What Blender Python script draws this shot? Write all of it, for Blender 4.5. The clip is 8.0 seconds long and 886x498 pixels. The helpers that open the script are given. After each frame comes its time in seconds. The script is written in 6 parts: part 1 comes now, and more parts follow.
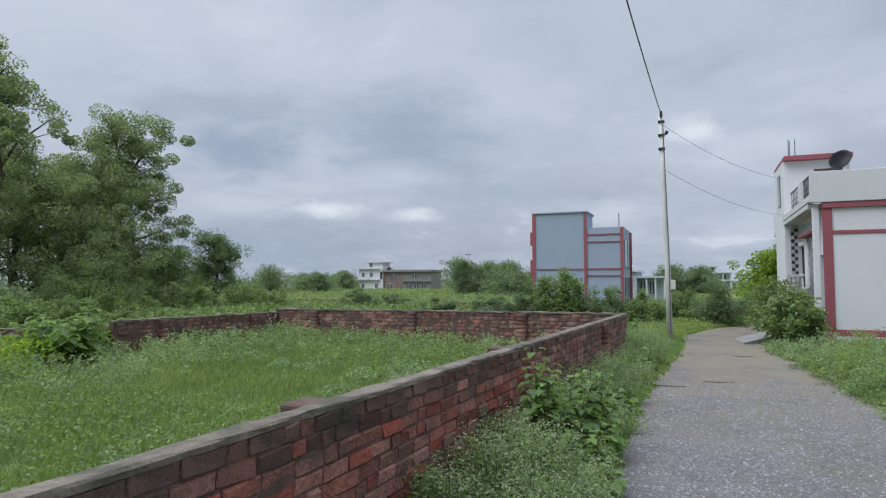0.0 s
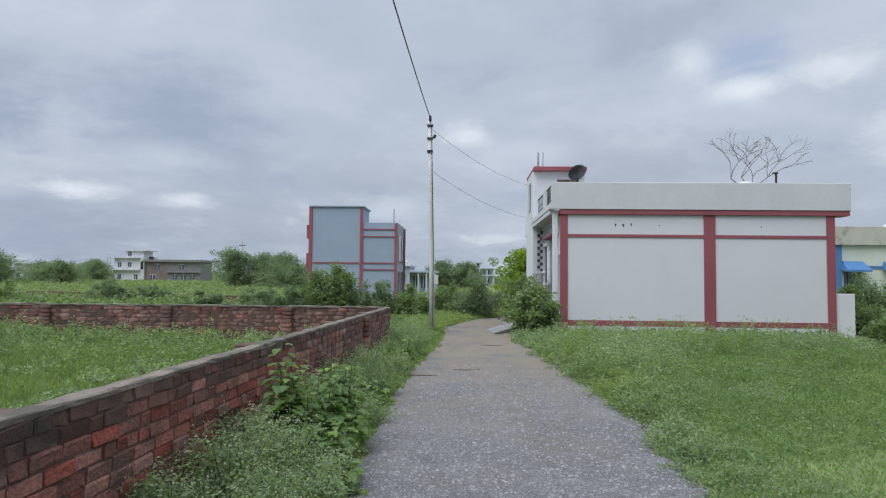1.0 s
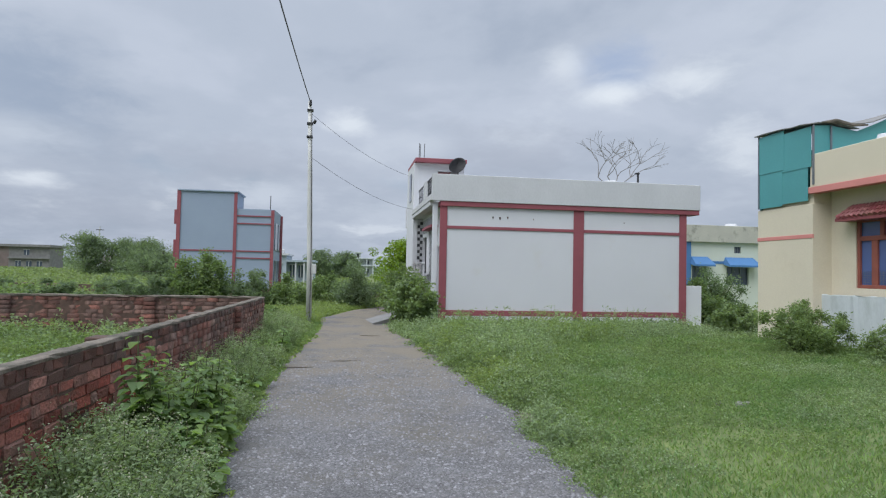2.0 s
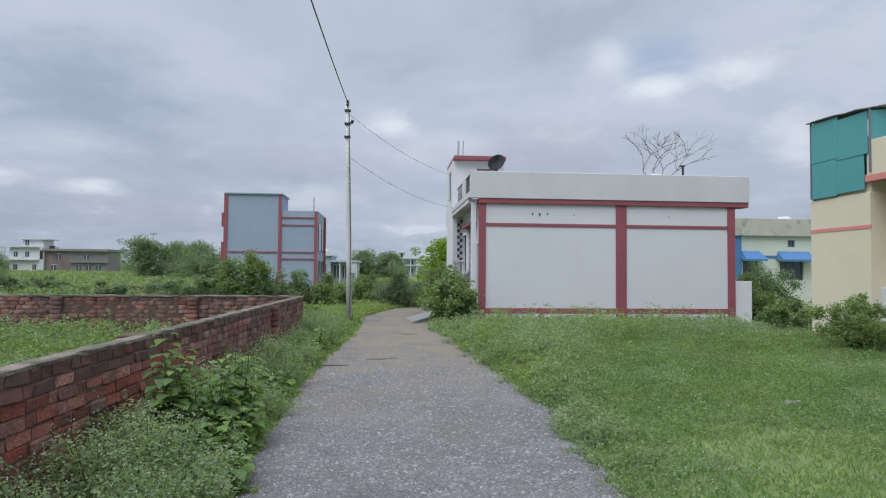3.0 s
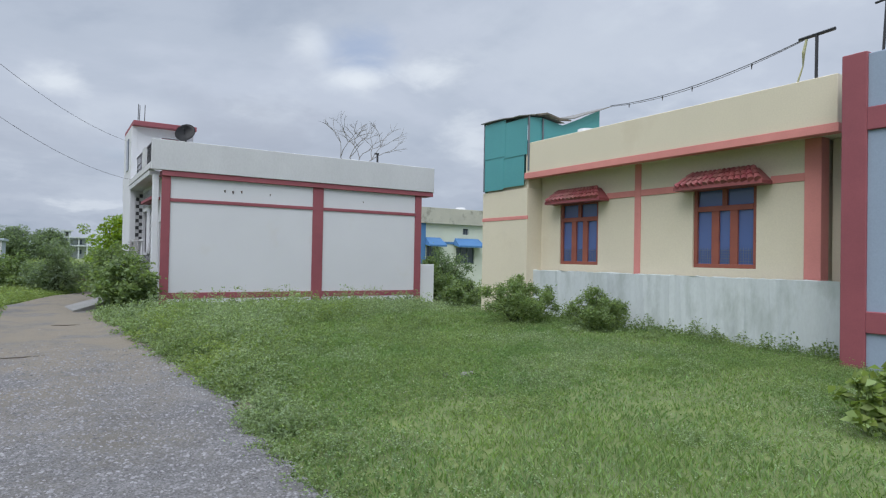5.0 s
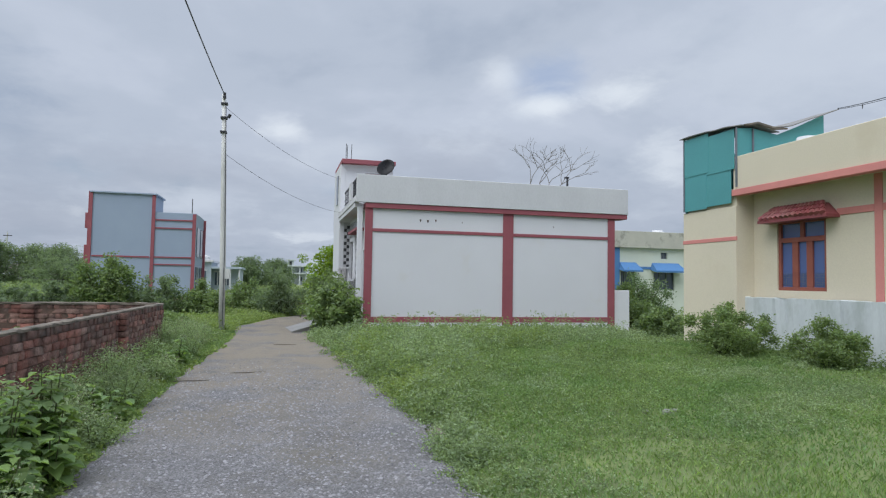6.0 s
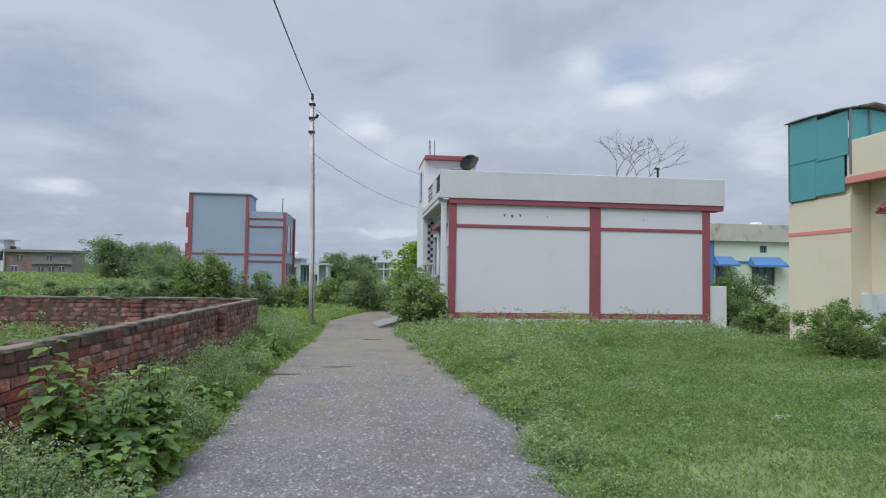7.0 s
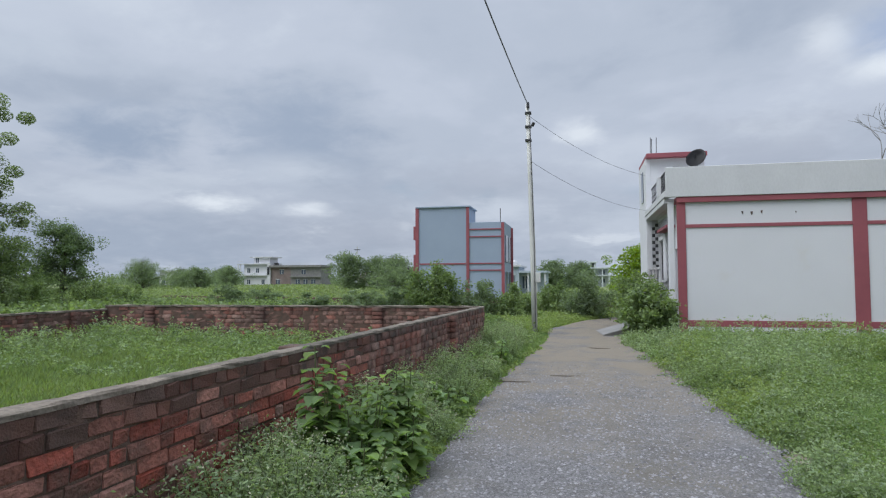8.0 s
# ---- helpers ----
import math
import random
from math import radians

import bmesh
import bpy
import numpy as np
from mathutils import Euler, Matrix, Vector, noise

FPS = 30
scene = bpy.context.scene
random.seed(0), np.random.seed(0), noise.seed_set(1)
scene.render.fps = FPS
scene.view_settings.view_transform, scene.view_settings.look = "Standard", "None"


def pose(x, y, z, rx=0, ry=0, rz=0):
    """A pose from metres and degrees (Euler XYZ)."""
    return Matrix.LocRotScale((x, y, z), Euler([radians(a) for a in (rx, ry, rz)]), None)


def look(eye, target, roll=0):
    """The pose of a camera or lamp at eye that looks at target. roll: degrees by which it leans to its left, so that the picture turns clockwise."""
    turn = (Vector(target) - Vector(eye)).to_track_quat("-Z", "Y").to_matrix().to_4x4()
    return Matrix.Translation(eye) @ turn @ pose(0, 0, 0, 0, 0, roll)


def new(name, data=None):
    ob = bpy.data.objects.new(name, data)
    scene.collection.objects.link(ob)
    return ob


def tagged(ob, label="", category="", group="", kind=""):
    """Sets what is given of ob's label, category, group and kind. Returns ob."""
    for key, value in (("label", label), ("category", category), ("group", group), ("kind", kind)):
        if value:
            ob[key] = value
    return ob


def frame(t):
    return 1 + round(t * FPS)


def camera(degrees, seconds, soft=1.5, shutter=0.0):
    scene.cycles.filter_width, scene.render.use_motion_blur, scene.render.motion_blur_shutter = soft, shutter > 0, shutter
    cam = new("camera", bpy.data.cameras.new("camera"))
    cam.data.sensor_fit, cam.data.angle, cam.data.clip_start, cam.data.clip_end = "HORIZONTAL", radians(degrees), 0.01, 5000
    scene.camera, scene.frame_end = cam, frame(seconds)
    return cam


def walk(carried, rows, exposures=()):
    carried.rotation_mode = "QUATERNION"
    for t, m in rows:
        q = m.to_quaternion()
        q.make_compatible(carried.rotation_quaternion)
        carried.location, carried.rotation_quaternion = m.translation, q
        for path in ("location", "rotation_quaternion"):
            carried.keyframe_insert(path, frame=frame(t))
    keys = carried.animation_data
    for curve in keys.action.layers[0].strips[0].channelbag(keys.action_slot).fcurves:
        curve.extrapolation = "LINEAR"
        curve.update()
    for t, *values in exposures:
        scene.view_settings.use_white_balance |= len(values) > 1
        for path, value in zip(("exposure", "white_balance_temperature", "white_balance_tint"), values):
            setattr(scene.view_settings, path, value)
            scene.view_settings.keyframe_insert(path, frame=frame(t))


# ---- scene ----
cam = camera(70.6, 8.0, 1.2)
PATH = [
    (0, (-0.421, 0.061, 1.595), (-1.171, 1.911, 1.712), -0.0),
    (0.5, (-0.227, 0.011, 1.63), (-0.662, 1.96, 1.735), 1.1),
    (1, (-0.156, 0.054, 1.624), (-0.229, 2.051, 1.722), 0.6),
    (1.5, (-0.117, 0.051, 1.67), (0.122, 2.035, 1.752), 1.4),
    (1.7, (-0.168, 0.091, 1.65), (0.142, 2.065, 1.728), 1.2),
    (2.8, (-0.008, 0.243, 1.571), (0.224, 2.228, 1.632), 0.2),
    (3, (0.028, 0.261, 1.576), (0.197, 2.252, 1.645), 0.5),
    (3.5, (0.133, 0.298, 1.572), (0.274, 2.293, 1.619), 0.9),
    (4, (0.186, 0.339, 1.557), (0.704, 2.27, 1.582), 1.1),
    (4.2, (0.144, 0.423, 1.545), (0.874, 2.285, 1.577), 1.7),
    (5.3, (0.244, 0.738, 1.526), (1.318, 2.425, 1.556), 0.9),
    (5.5, (0.255, 0.782, 1.526), (1.177, 2.556, 1.6), 0.2),
    (6, (0.324, 0.864, 1.519), (0.829, 2.796, 1.622), 1.0),
    (6.5, (0.336, 0.915, 1.514), (0.631, 2.892, 1.555), 0.6),
    (7, (0.276, 1.021, 1.525), (0.526, 3.004, 1.609), 0.9),
    (7.5, (0.196, 1.101, 1.525), (0.279, 3.097, 1.614), 0.2),
    (8, (0.133, 1.162, 1.522), (-0.296, 3.113, 1.625), -0.2),
]
walk(cam, [(t, look(eye, target, roll)) for t, eye, target, roll in PATH])

# ---- sky, sun ----
world = bpy.data.worlds.new("overcast_sky")
scene.world = world
world.use_nodes = True
wn, wl = world.node_tree.nodes, world.node_tree.links
wn.clear()


def wnode(kind, **kw):
    n = wn.new(kind)
    for k, v in kw.items():
        if k == "op":
            n.operation = v
        elif k == "kind":
            n.noise_dimensions = v
    return n


tc = wnode("ShaderNodeTexCoord")
sep = wnode("ShaderNodeSeparateXYZ")
wl.new(tc.outputs["Generated"], sep.inputs[0])
zz = wnode("ShaderNodeMath", op="MAXIMUM")
wl.new(sep.outputs["Z"], zz.inputs[0])
zz.inputs[1].default_value = 0.0
za = wnode("ShaderNodeMath", op="ADD")
wl.new(zz.outputs[0], za.inputs[0])
za.inputs[1].default_value = 0.24
flat = wnode("ShaderNodeCombineXYZ")
for axis in ("X", "Y"):
    dv = wnode("ShaderNodeMath", op="DIVIDE")
    wl.new(sep.outputs[axis], dv.inputs[0])
    wl.new(za.outputs[0], dv.inputs[1])
    wl.new(dv.outputs[0], flat.inputs[axis])


def sky_noise(scale, detail, rough, distortion, shift):
    add = wn.new("ShaderNodeVectorMath")
    add.operation = "ADD"
    wl.new(flat.outputs[0], add.inputs[0])
    add.inputs[1].default_value = shift
    n = wn.new("ShaderNodeTexNoise")
    wl.new(add.outputs[0], n.inputs["Vector"])
    for key, v in (("Scale", scale), ("Detail", detail), ("Roughness", rough), ("Distortion", distortion)):
        n.inputs[key].default_value = v
    return n


def sky_ramp(src, stops):
    r = wn.new("ShaderNodeValToRGB")
    wl.new(src, r.inputs[0])
    while len(r.color_ramp.elements) < len(stops):
        r.color_ramp.elements.new(0.5)
    for e, (p, c) in zip(r.color_ramp.elements, stops):
        e.position, e.color = p, (*c, 1)
    r.color_ramp.interpolation = "EASE"
    return r


big = sky_noise(1.5, 9, 0.55, 0.15, (3.1, 7.4, 0))
cloud = sky_ramp(big.outputs[0], [(0.30, (0.42, 0.47, 0.56)), (0.45, (0.505, 0.55, 0.635)), (0.58, (0.56, 0.60, 0.685)), (0.72, (0.66, 0.70, 0.77))])
low = sky_ramp(sep.outputs["Z"], [(0.0, (1, 1, 1)), (0.07, (0.75, 0.75, 0.75)), (0.26, (0, 0, 0)), (1.0, (0, 0, 0))])
mixlow = wn.new("ShaderNodeMix")
mixlow.data_type = "RGBA"
band = sky_noise(2.6, 9, 0.58, 0.12, (1.7, 0.4, 2.0))
bandc = sky_ramp(band.outputs[0], [(0.32, (0.37, 0.42, 0.50)), (0.50, (0.445, 0.485, 0.565)), (0.60, (0.50, 0.54, 0.615)), (0.72, (0.70, 0.73, 0.78))])
wl.new(low.outputs[0], mixlow.inputs[0])
wl.new(cloud.outputs[0], mixlow.inputs[6])
wl.new(bandc.outputs[0], mixlow.inputs[7])
nish = wn.new("ShaderNodeTexSky")
nish.sky_type, nish.sun_disc = "NISHITA", False
nish.sun_elevation, nish.sun_rotation = radians(55), radians(229)
nscale = wn.new("ShaderNodeMix")
nscale.data_type, nscale.blend_type = "RGBA", "MULTIPLY"
nscale.inputs[0].default_value = 1.0
wl.new(nish.outputs[0], nscale.inputs[6])
nscale.inputs[7].default_value = (0.10, 0.10, 0.10, 1)
gap = sky_noise(1.1, 5, 0.5, 0.2, (9.3, 2.2, 1.0))
gapf = sky_ramp(gap.outputs[0], [(0.62, (0, 0, 0)), (0.78, (0.55, 0.55, 0.55))])
mixn = wn.new("ShaderNodeMix")
mixn.data_type = "RGBA"
wl.new(gapf.outputs[0], mixn.inputs[0])
wl.new(mixlow.outputs[2], mixn.inputs[6])
wl.new(nscale.outputs[2], mixn.inputs[7])


def wmath(op, a, b=None):
    n = wnode("ShaderNodeMath", op=op)
    for k, v in enumerate((a, b)):
        if isinstance(v, (int, float)):
            n.inputs[k].default_value = v
        elif v is not None:
            wl.new(v, n.inputs[k])
    return n.outputs[0]


# single clouds and breaks: bearing and height in degrees, half width, half height, colour, strength
WHITE_BREAK, PALE_CLOUD, BLUE_GAP, GREY_CLOUD = (0.80, 0.83, 0.87), (0.62, 0.66, 0.73), (0.335, 0.40, 0.51), (0.40, 0.43, 0.505)
CLOUDS = [
    (-56, 21, 17, 8, (0.60, 0.645, 0.72), 0.6), (-40, 3.4, 17, 3.2, (0.36, 0.415, 0.51), 0.75), (-20, 4.2, 14, 2.6, GREY_CLOUD, 0.5), (15, 10.5, 9, 3.2, GREY_CLOUD, 0.55), (-8, 9.0, 8, 2.2, GREY_CLOUD, 0.4),
    (-40, 11.8, 5.5, 2.8, BLUE_GAP, 0.9), (-26.3, 13.5, 8, 4.2, BLUE_GAP, 0.75), (24.1, 18.1, 4.2, 2.2, (0.39, 0.47, 0.63), 0.85),
    (-25.9, 10.0, 4.5, 1.4, PALE_CLOUD, 0.7), (-40.4, 7.2, 6, 1.3, PALE_CLOUD, 0.7), (6.4, 11.5, 3.5, 1.3, PALE_CLOUD, 0.7),
    (-7, 6.4, 4.5, 1.7, PALE_CLOUD, 0.8), (5, 5.0, 7, 1.5, PALE_CLOUD, 0.5), (44, 17.6, 13, 5, PALE_CLOUD, 0.6), (59, 11.5, 10, 2.6, (0.70, 0.74, 0.80), 0.7),
    (-32.5, 6.8, 3.3, 0.9, WHITE_BREAK, 0.95), (-24.4, 6.5, 2.5, 0.7, WHITE_BREAK, 0.8), (0, 13.2, 2.2, 1.1, WHITE_BREAK, 0.8),
    (23.8, 15.7, 2.8, 1.1, WHITE_BREAK, 0.95), (30.5, 16.7, 3.6, 1.6, WHITE_BREAK, 0.8), (19.6, 18.3, 2.2, 1.7, WHITE_BREAK, 0.6), (34.6, 10.8, 2.8, 2.4, WHITE_BREAK, 0.6),
]
bearing = wmath("MULTIPLY", wmath("ARCTAN2", sep.outputs["X"], sep.outputs["Y"]), 57.2958)
height = wmath("MULTIPLY", wmath("ARCSINE", sep.outputs["Z"]), 57.2958)
fray = wmath("MULTIPLY", wmath("SUBTRACT", sky_noise(6.5, 9, 0.62, 0.3, (2.0, 5.0, 0.0)).outputs[0], 0.5), 2.0)
sky_colour = mixn.outputs[2]
for az, el, wide, tall, tone, much in CLOUDS:
    u = wmath("POWER", wmath("ABSOLUTE", wmath("DIVIDE", wmath("SUBTRACT", bearing, az), wide)), 2)
    v = wmath("POWER", wmath("ABSOLUTE", wmath("DIVIDE", wmath("SUBTRACT", height, el), tall)), 2)
    near = wn.new("ShaderNodeMapRange")
    near.interpolation_type = "SMOOTHSTEP"
    wl.new(wmath("ADD", wmath("SQRT", wmath("ADD", u, v)), fray), near.inputs[0])
    for k, val in enumerate((1.35, 0.05, 0.0, much)):
        near.inputs[k + 1].default_value = val
    over_sky = wn.new("ShaderNodeMix")
    over_sky.data_type = "RGBA"
    wl.new(near.outputs[0], over_sky.inputs[0])
    wl.new(sky_colour, over_sky.inputs[6])
    over_sky.inputs[7].default_value = (*tone, 1)
    sky_colour = over_sky.outputs[2]
bg = wn.new("ShaderNodeBackground")
lift = sky_ramp(sep.outputs["Z"], [(0.0, (0.945, 0.985, 1.03)), (0.42, (0.945, 0.985, 1.03)), (1.0, (2.9, 2.95, 2.95))])
lifted = wn.new("ShaderNodeMix")
lifted.data_type, lifted.blend_type = "RGBA", "MULTIPLY"
lifted.inputs[0].default_value = 1.0
wl.new(sky_colour, lifted.inputs[6])
wl.new(lift.outputs[0], lifted.inputs[7])
wl.new(lifted.outputs[2], bg.inputs[0])
bg.inputs[1].default_value = 1.0
wout = wn.new("ShaderNodeOutputWorld")
wl.new(bg.outputs[0], wout.inputs[0])

sun = new("sun", bpy.data.lights.new("sun", "SUN"))
sun.data.energy, sun.data.angle, sun.data.color = 2.3, radians(50), (0.97, 0.98, 1.0)
sun.matrix_world = look((-22, -19, 42), (0, 0, 0))

# ---- materials ----
def material(name, ca, cb, scale=3.0, fine=60.0, rough=0.85, bump=0.15, metal=0.0, vary="", amount=0.0, stain=None, stain_scale=1.2, stain_at=0.6, leafy=0.0, cells=0.0, contrast=0.05, hue=(-0.05, 0.05), dirt=None, stretch=(1, 1, 1), gloss=0.5):
    """A surface of two mixed colours with coarse and fine grain, stains of their own shape and a fine relief."""
    m = bpy.data.materials.new(name)
    m.use_nodes = True
    n, l = m.node_tree.nodes, m.node_tree.links
    b = n["Principled BSDF"]
    geo = n.new("ShaderNodeNewGeometry")
    vec = n.new("ShaderNodeVectorMath")
    vec.operation = "MULTIPLY"
    l.new(geo.outputs["Position"], vec.inputs[0])
    vec.inputs[1].default_value = stretch

    def noise_at(s, detail=4, r=0.55):
        t = n.new("ShaderNodeTexNoise")
        l.new(vec.outputs[0], t.inputs["Vector"])
        t.inputs["Scale"].default_value, t.inputs["Detail"].default_value, t.inputs["Roughness"].default_value = s, detail, r
        return t.outputs[0]

    def mix(f, a, c, mode="MIX"):
        x = n.new("ShaderNodeMix")
        x.data_type, x.blend_type = "RGBA", mode
        for sock, v in ((0, f), (6, a), (7, c)):
            if isinstance(v, (float, int)):
                x.inputs[sock].default_value = v
            elif isinstance(v, tuple):
                x.inputs[sock].default_value = (*v, 1)
            else:
                l.new(v, x.inputs[sock])
        return x.outputs[2]

    def ramp(src, lo, hi, va=0.0, vb=1.0):
        r = n.new("ShaderNodeMapRange")
        l.new(src, r.inputs[0])
        for k, v in enumerate((lo, hi, va, vb)):
            r.inputs[k + 1].default_value = v
        return r.outputs[0]

    coarse, grain = noise_at(scale), noise_at(fine, 3)
    col = mix(ramp(coarse, 0.3, 0.7), ca, cb)
    g = ramp(grain, 0.25, 0.75, 1 - contrast, 1 + contrast)
    comb = n.new("ShaderNodeCombineColor")
    for k in range(3):
        l.new(g, comb.inputs[k])
    col = mix(1.0, col, comb.outputs[0], "MULTIPLY")
    if cells:
        v = n.new("ShaderNodeTexVoronoi")
        l.new(vec.outputs[0], v.inputs["Vector"])
        v.inputs["Scale"].default_value = cells
        bw = n.new("ShaderNodeRGBToBW")
        l.new(v.outputs["Color"], bw.inputs[0])
        cg = ramp(bw.outputs[0], 0.1, 0.9, 0.6, 1.5)
        cc = n.new("ShaderNodeCombineColor")
        for k in range(3):
            l.new(cg, cc.inputs[k])
        col = mix(1.0, col, cc.outputs[0], "MULTIPLY")
    if vary:
        if vary == "island":
            rnd = geo.outputs["Random Per Island"]
        else:
            rnd = n.new("ShaderNodeObjectInfo").outputs["Random"]
        hsv = n.new("ShaderNodeHueSaturation")
        l.new(col, hsv.inputs["Color"])
        l.new(ramp(rnd, 0, 1, 1 - amount, 1 + amount), hsv.inputs["Value"])
        w = n.new("ShaderNodeMath")
        w.operation = "MULTIPLY"
        w.inputs[1].default_value = 7.31
        l.new(rnd, w.inputs[0])
        fr = n.new("ShaderNodeMath")
        fr.operation = "FRACT"
        l.new(w.outputs[0], fr.inputs[0])
        l.new(ramp(fr.outputs[0], 0, 1, 0.5 + hue[0] * amount, 0.5 + hue[1] * amount), hsv.inputs["Hue"])
        l.new(ramp(fr.outputs[0], 0, 1, 1 + 0.35 * amount, 1 - 0.5 * amount), hsv.inputs["Saturation"])
        col = hsv.outputs[0]
    if stain:
        col = mix(ramp(noise_at(stain_scale, 6, 0.65), stain_at - 0.06, stain_at + 0.14), col, stain)
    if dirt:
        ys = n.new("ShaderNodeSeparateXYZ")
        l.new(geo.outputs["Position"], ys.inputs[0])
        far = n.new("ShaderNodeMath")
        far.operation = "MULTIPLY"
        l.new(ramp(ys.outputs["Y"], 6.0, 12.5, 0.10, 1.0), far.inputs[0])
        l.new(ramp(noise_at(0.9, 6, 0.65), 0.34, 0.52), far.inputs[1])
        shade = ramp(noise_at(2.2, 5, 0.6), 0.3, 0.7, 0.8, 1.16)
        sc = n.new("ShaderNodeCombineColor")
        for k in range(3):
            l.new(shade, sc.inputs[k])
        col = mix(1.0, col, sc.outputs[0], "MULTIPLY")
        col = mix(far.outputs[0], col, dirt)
    l.new(col, b.inputs["Base Color"])
    b.inputs["Roughness"].default_value, b.inputs["Metallic"].default_value = rough, metal
    b.inputs["Specular IOR Level"].default_value = gloss
    if bump:
        bp = n.new("ShaderNodeBump")
        bp.inputs["Strength"].default_value, bp.inputs["Distance"].default_value = bump, 0.02
        l.new(grain, bp.inputs["Height"])
        l.new(bp.outputs[0], b.inputs["Normal"])
    if leafy:
        tr = n.new("ShaderNodeBsdfTranslucent")
        l.new(mix(1.0, col, (1.15, 1.25, 0.6), "MULTIPLY"), tr.inputs[0])
        ms = n.new("ShaderNodeMixShader")
        ms.inputs[0].default_value = leafy
        l.new(b.outputs[0], ms.inputs[1])
        l.new(tr.outputs[0], ms.inputs[2])
        l.new(ms.outputs[0], n["Material Output"].inputs[0])
    return m


def glass(name, tint, rough=0.05):
    m = bpy.data.materials.new(name)
    m.use_nodes = True
    b = m.node_tree.nodes["Principled BSDF"]
    b.inputs["Base Color"].default_value, b.inputs["Roughness"].default_value = (*tint, 1), rough
    return m


WHITE = material("white_limewash", (0.64, 0.645, 0.675), (0.61, 0.615, 0.645), 0.7, 40, 0.9, 0.06, stain=(0.60, 0.59, 0.58), stain_scale=0.9, stain_at=0.66)
WHITE_OLD = material("weathered_white_parapet", (0.58, 0.585, 0.60), (0.52, 0.525, 0.54), 0.8, 30, 0.9, 0.03, stain=(0.48, 0.47, 0.44), stain_scale=1.6, stain_at=0.68, stretch=(1, 1, 0.45))
RED = material("dark_red_paint", (0.30, 0.082, 0.10), (0.25, 0.068, 0.085), 2, 50, 0.7, 0.05)
SALMON = material("salmon_paint", (0.66, 0.26, 0.23), (0.58, 0.22, 0.20), 1.5, 50, 0.8, 0.04)
BEIGE = material("cream_wall_paint", (0.67, 0.605, 0.47), (0.63, 0.57, 0.445), 0.6, 40, 0.9, 0.05, stain=(0.60, 0.53, 0.40), stain_scale=0.8, stain_at=0.66)
PALE = material("pale_bluish_limewash", (0.57, 0.61, 0.61), (0.50, 0.54, 0.55), 0.8, 30, 0.9, 0.08, stain=(0.36, 0.40, 0.38), stain_scale=1.5, stain_at=0.58, stretch=(1, 1, 0.4))
GREYBLUE = material("grey_blue_paint", (0.30, 0.36, 0.46), (0.27, 0.33, 0.43), 0.5, 40, 0.85, 0.05)
TEAL = material("teal_sheet", (0.085, 0.325, 0.34), (0.075, 0.29, 0.305), 1.0, 30, 0.55, 0.04)
WOOD = material("red_brown_window_wood", (0.30, 0.09, 0.06), (0.24, 0.07, 0.05), 4, 80, 0.6, 0.06)
AWNING = material("red_awning_tile", (0.30, 0.085, 0.085), (0.23, 0.065, 0.065), 3, 50, 0.5, 0.08, vary="object", amount=0.18)
BLUE = material("bright_blue_paint", (0.075, 0.20, 0.42), (0.065, 0.175, 0.37), 2, 50, 0.7, 0.04)
CEMENT = material("cement_coping", (0.215, 0.182, 0.148), (0.135, 0.112, 0.09), 3, 50, 0.95, 0.35, contrast=0.3, stain=(0.075, 0.07, 0.055), stain_scale=3.6, stain_at=0.48)
CONCRETE = material("old_concrete", (0.24, 0.235, 0.23), (0.175, 0.172, 0.168), 1.5, 40, 0.95, 0.3, stain=(0.16, 0.16, 0.15), stain_scale=1.7, stain_at=0.62)
MORTAR = material("brick_mortar", (0.145, 0.09, 0.07), (0.08, 0.052, 0.042), 7, 70, 0.95, 0.6, stain=(0.06, 0.065, 0.05), stain_scale=3.5, stain_at=0.6)
BRICK = material("red_brick", (0.31, 0.10, 0.078), (0.20, 0.068, 0.053), 7, 38, 0.92, 0.9, vary="object", amount=0.40, contrast=0.32, hue=(-0.005, 0.03), stain=(0.11, 0.068, 0.056), stain_scale=3.2, stain_at=0.55)
BRICK_PALE = material("pale_pink_brick", (0.37, 0.20, 0.165), (0.29, 0.14, 0.11), 8, 38, 0.92, 0.9, vary="object", amount=0.25, contrast=0.25, hue=(-0.005, 0.02), stain=(0.16, 0.10, 0.08), stain_scale=5, stain_at=0.55)
BRICK_FAR = material("red_brick_far", (0.185, 0.085, 0.068), (0.125, 0.062, 0.05), 7, 38, 0.92, 0.9, vary="island", amount=0.46, contrast=0.25, hue=(-0.005, 0.035), stain=(0.095, 0.062, 0.052), stain_scale=1.5, stain_at=0.54)
BRICK_DARK = material("weathered_top_brick", (0.145, 0.068, 0.055), (0.095, 0.052, 0.044), 6, 90, 0.95, 0.5, vary="object", amount=0.4, contrast=0.2, hue=(0, 0.03), stain=(0.055, 0.045, 0.038), stain_scale=3, stain_at=0.55)
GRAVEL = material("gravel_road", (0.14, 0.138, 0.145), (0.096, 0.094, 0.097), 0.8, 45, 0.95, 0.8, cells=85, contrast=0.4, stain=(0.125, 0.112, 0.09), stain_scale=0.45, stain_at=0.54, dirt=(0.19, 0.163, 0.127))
STONE = material("gravel_stone", (0.225, 0.222, 0.232), (0.135, 0.133, 0.14), 20, 120, 0.9, 0.3, vary="island", amount=0.52)
WHITESTONE = material("pale_stone", (0.26, 0.255, 0.235), (0.19, 0.185, 0.17), 20, 120, 0.9, 0.3)
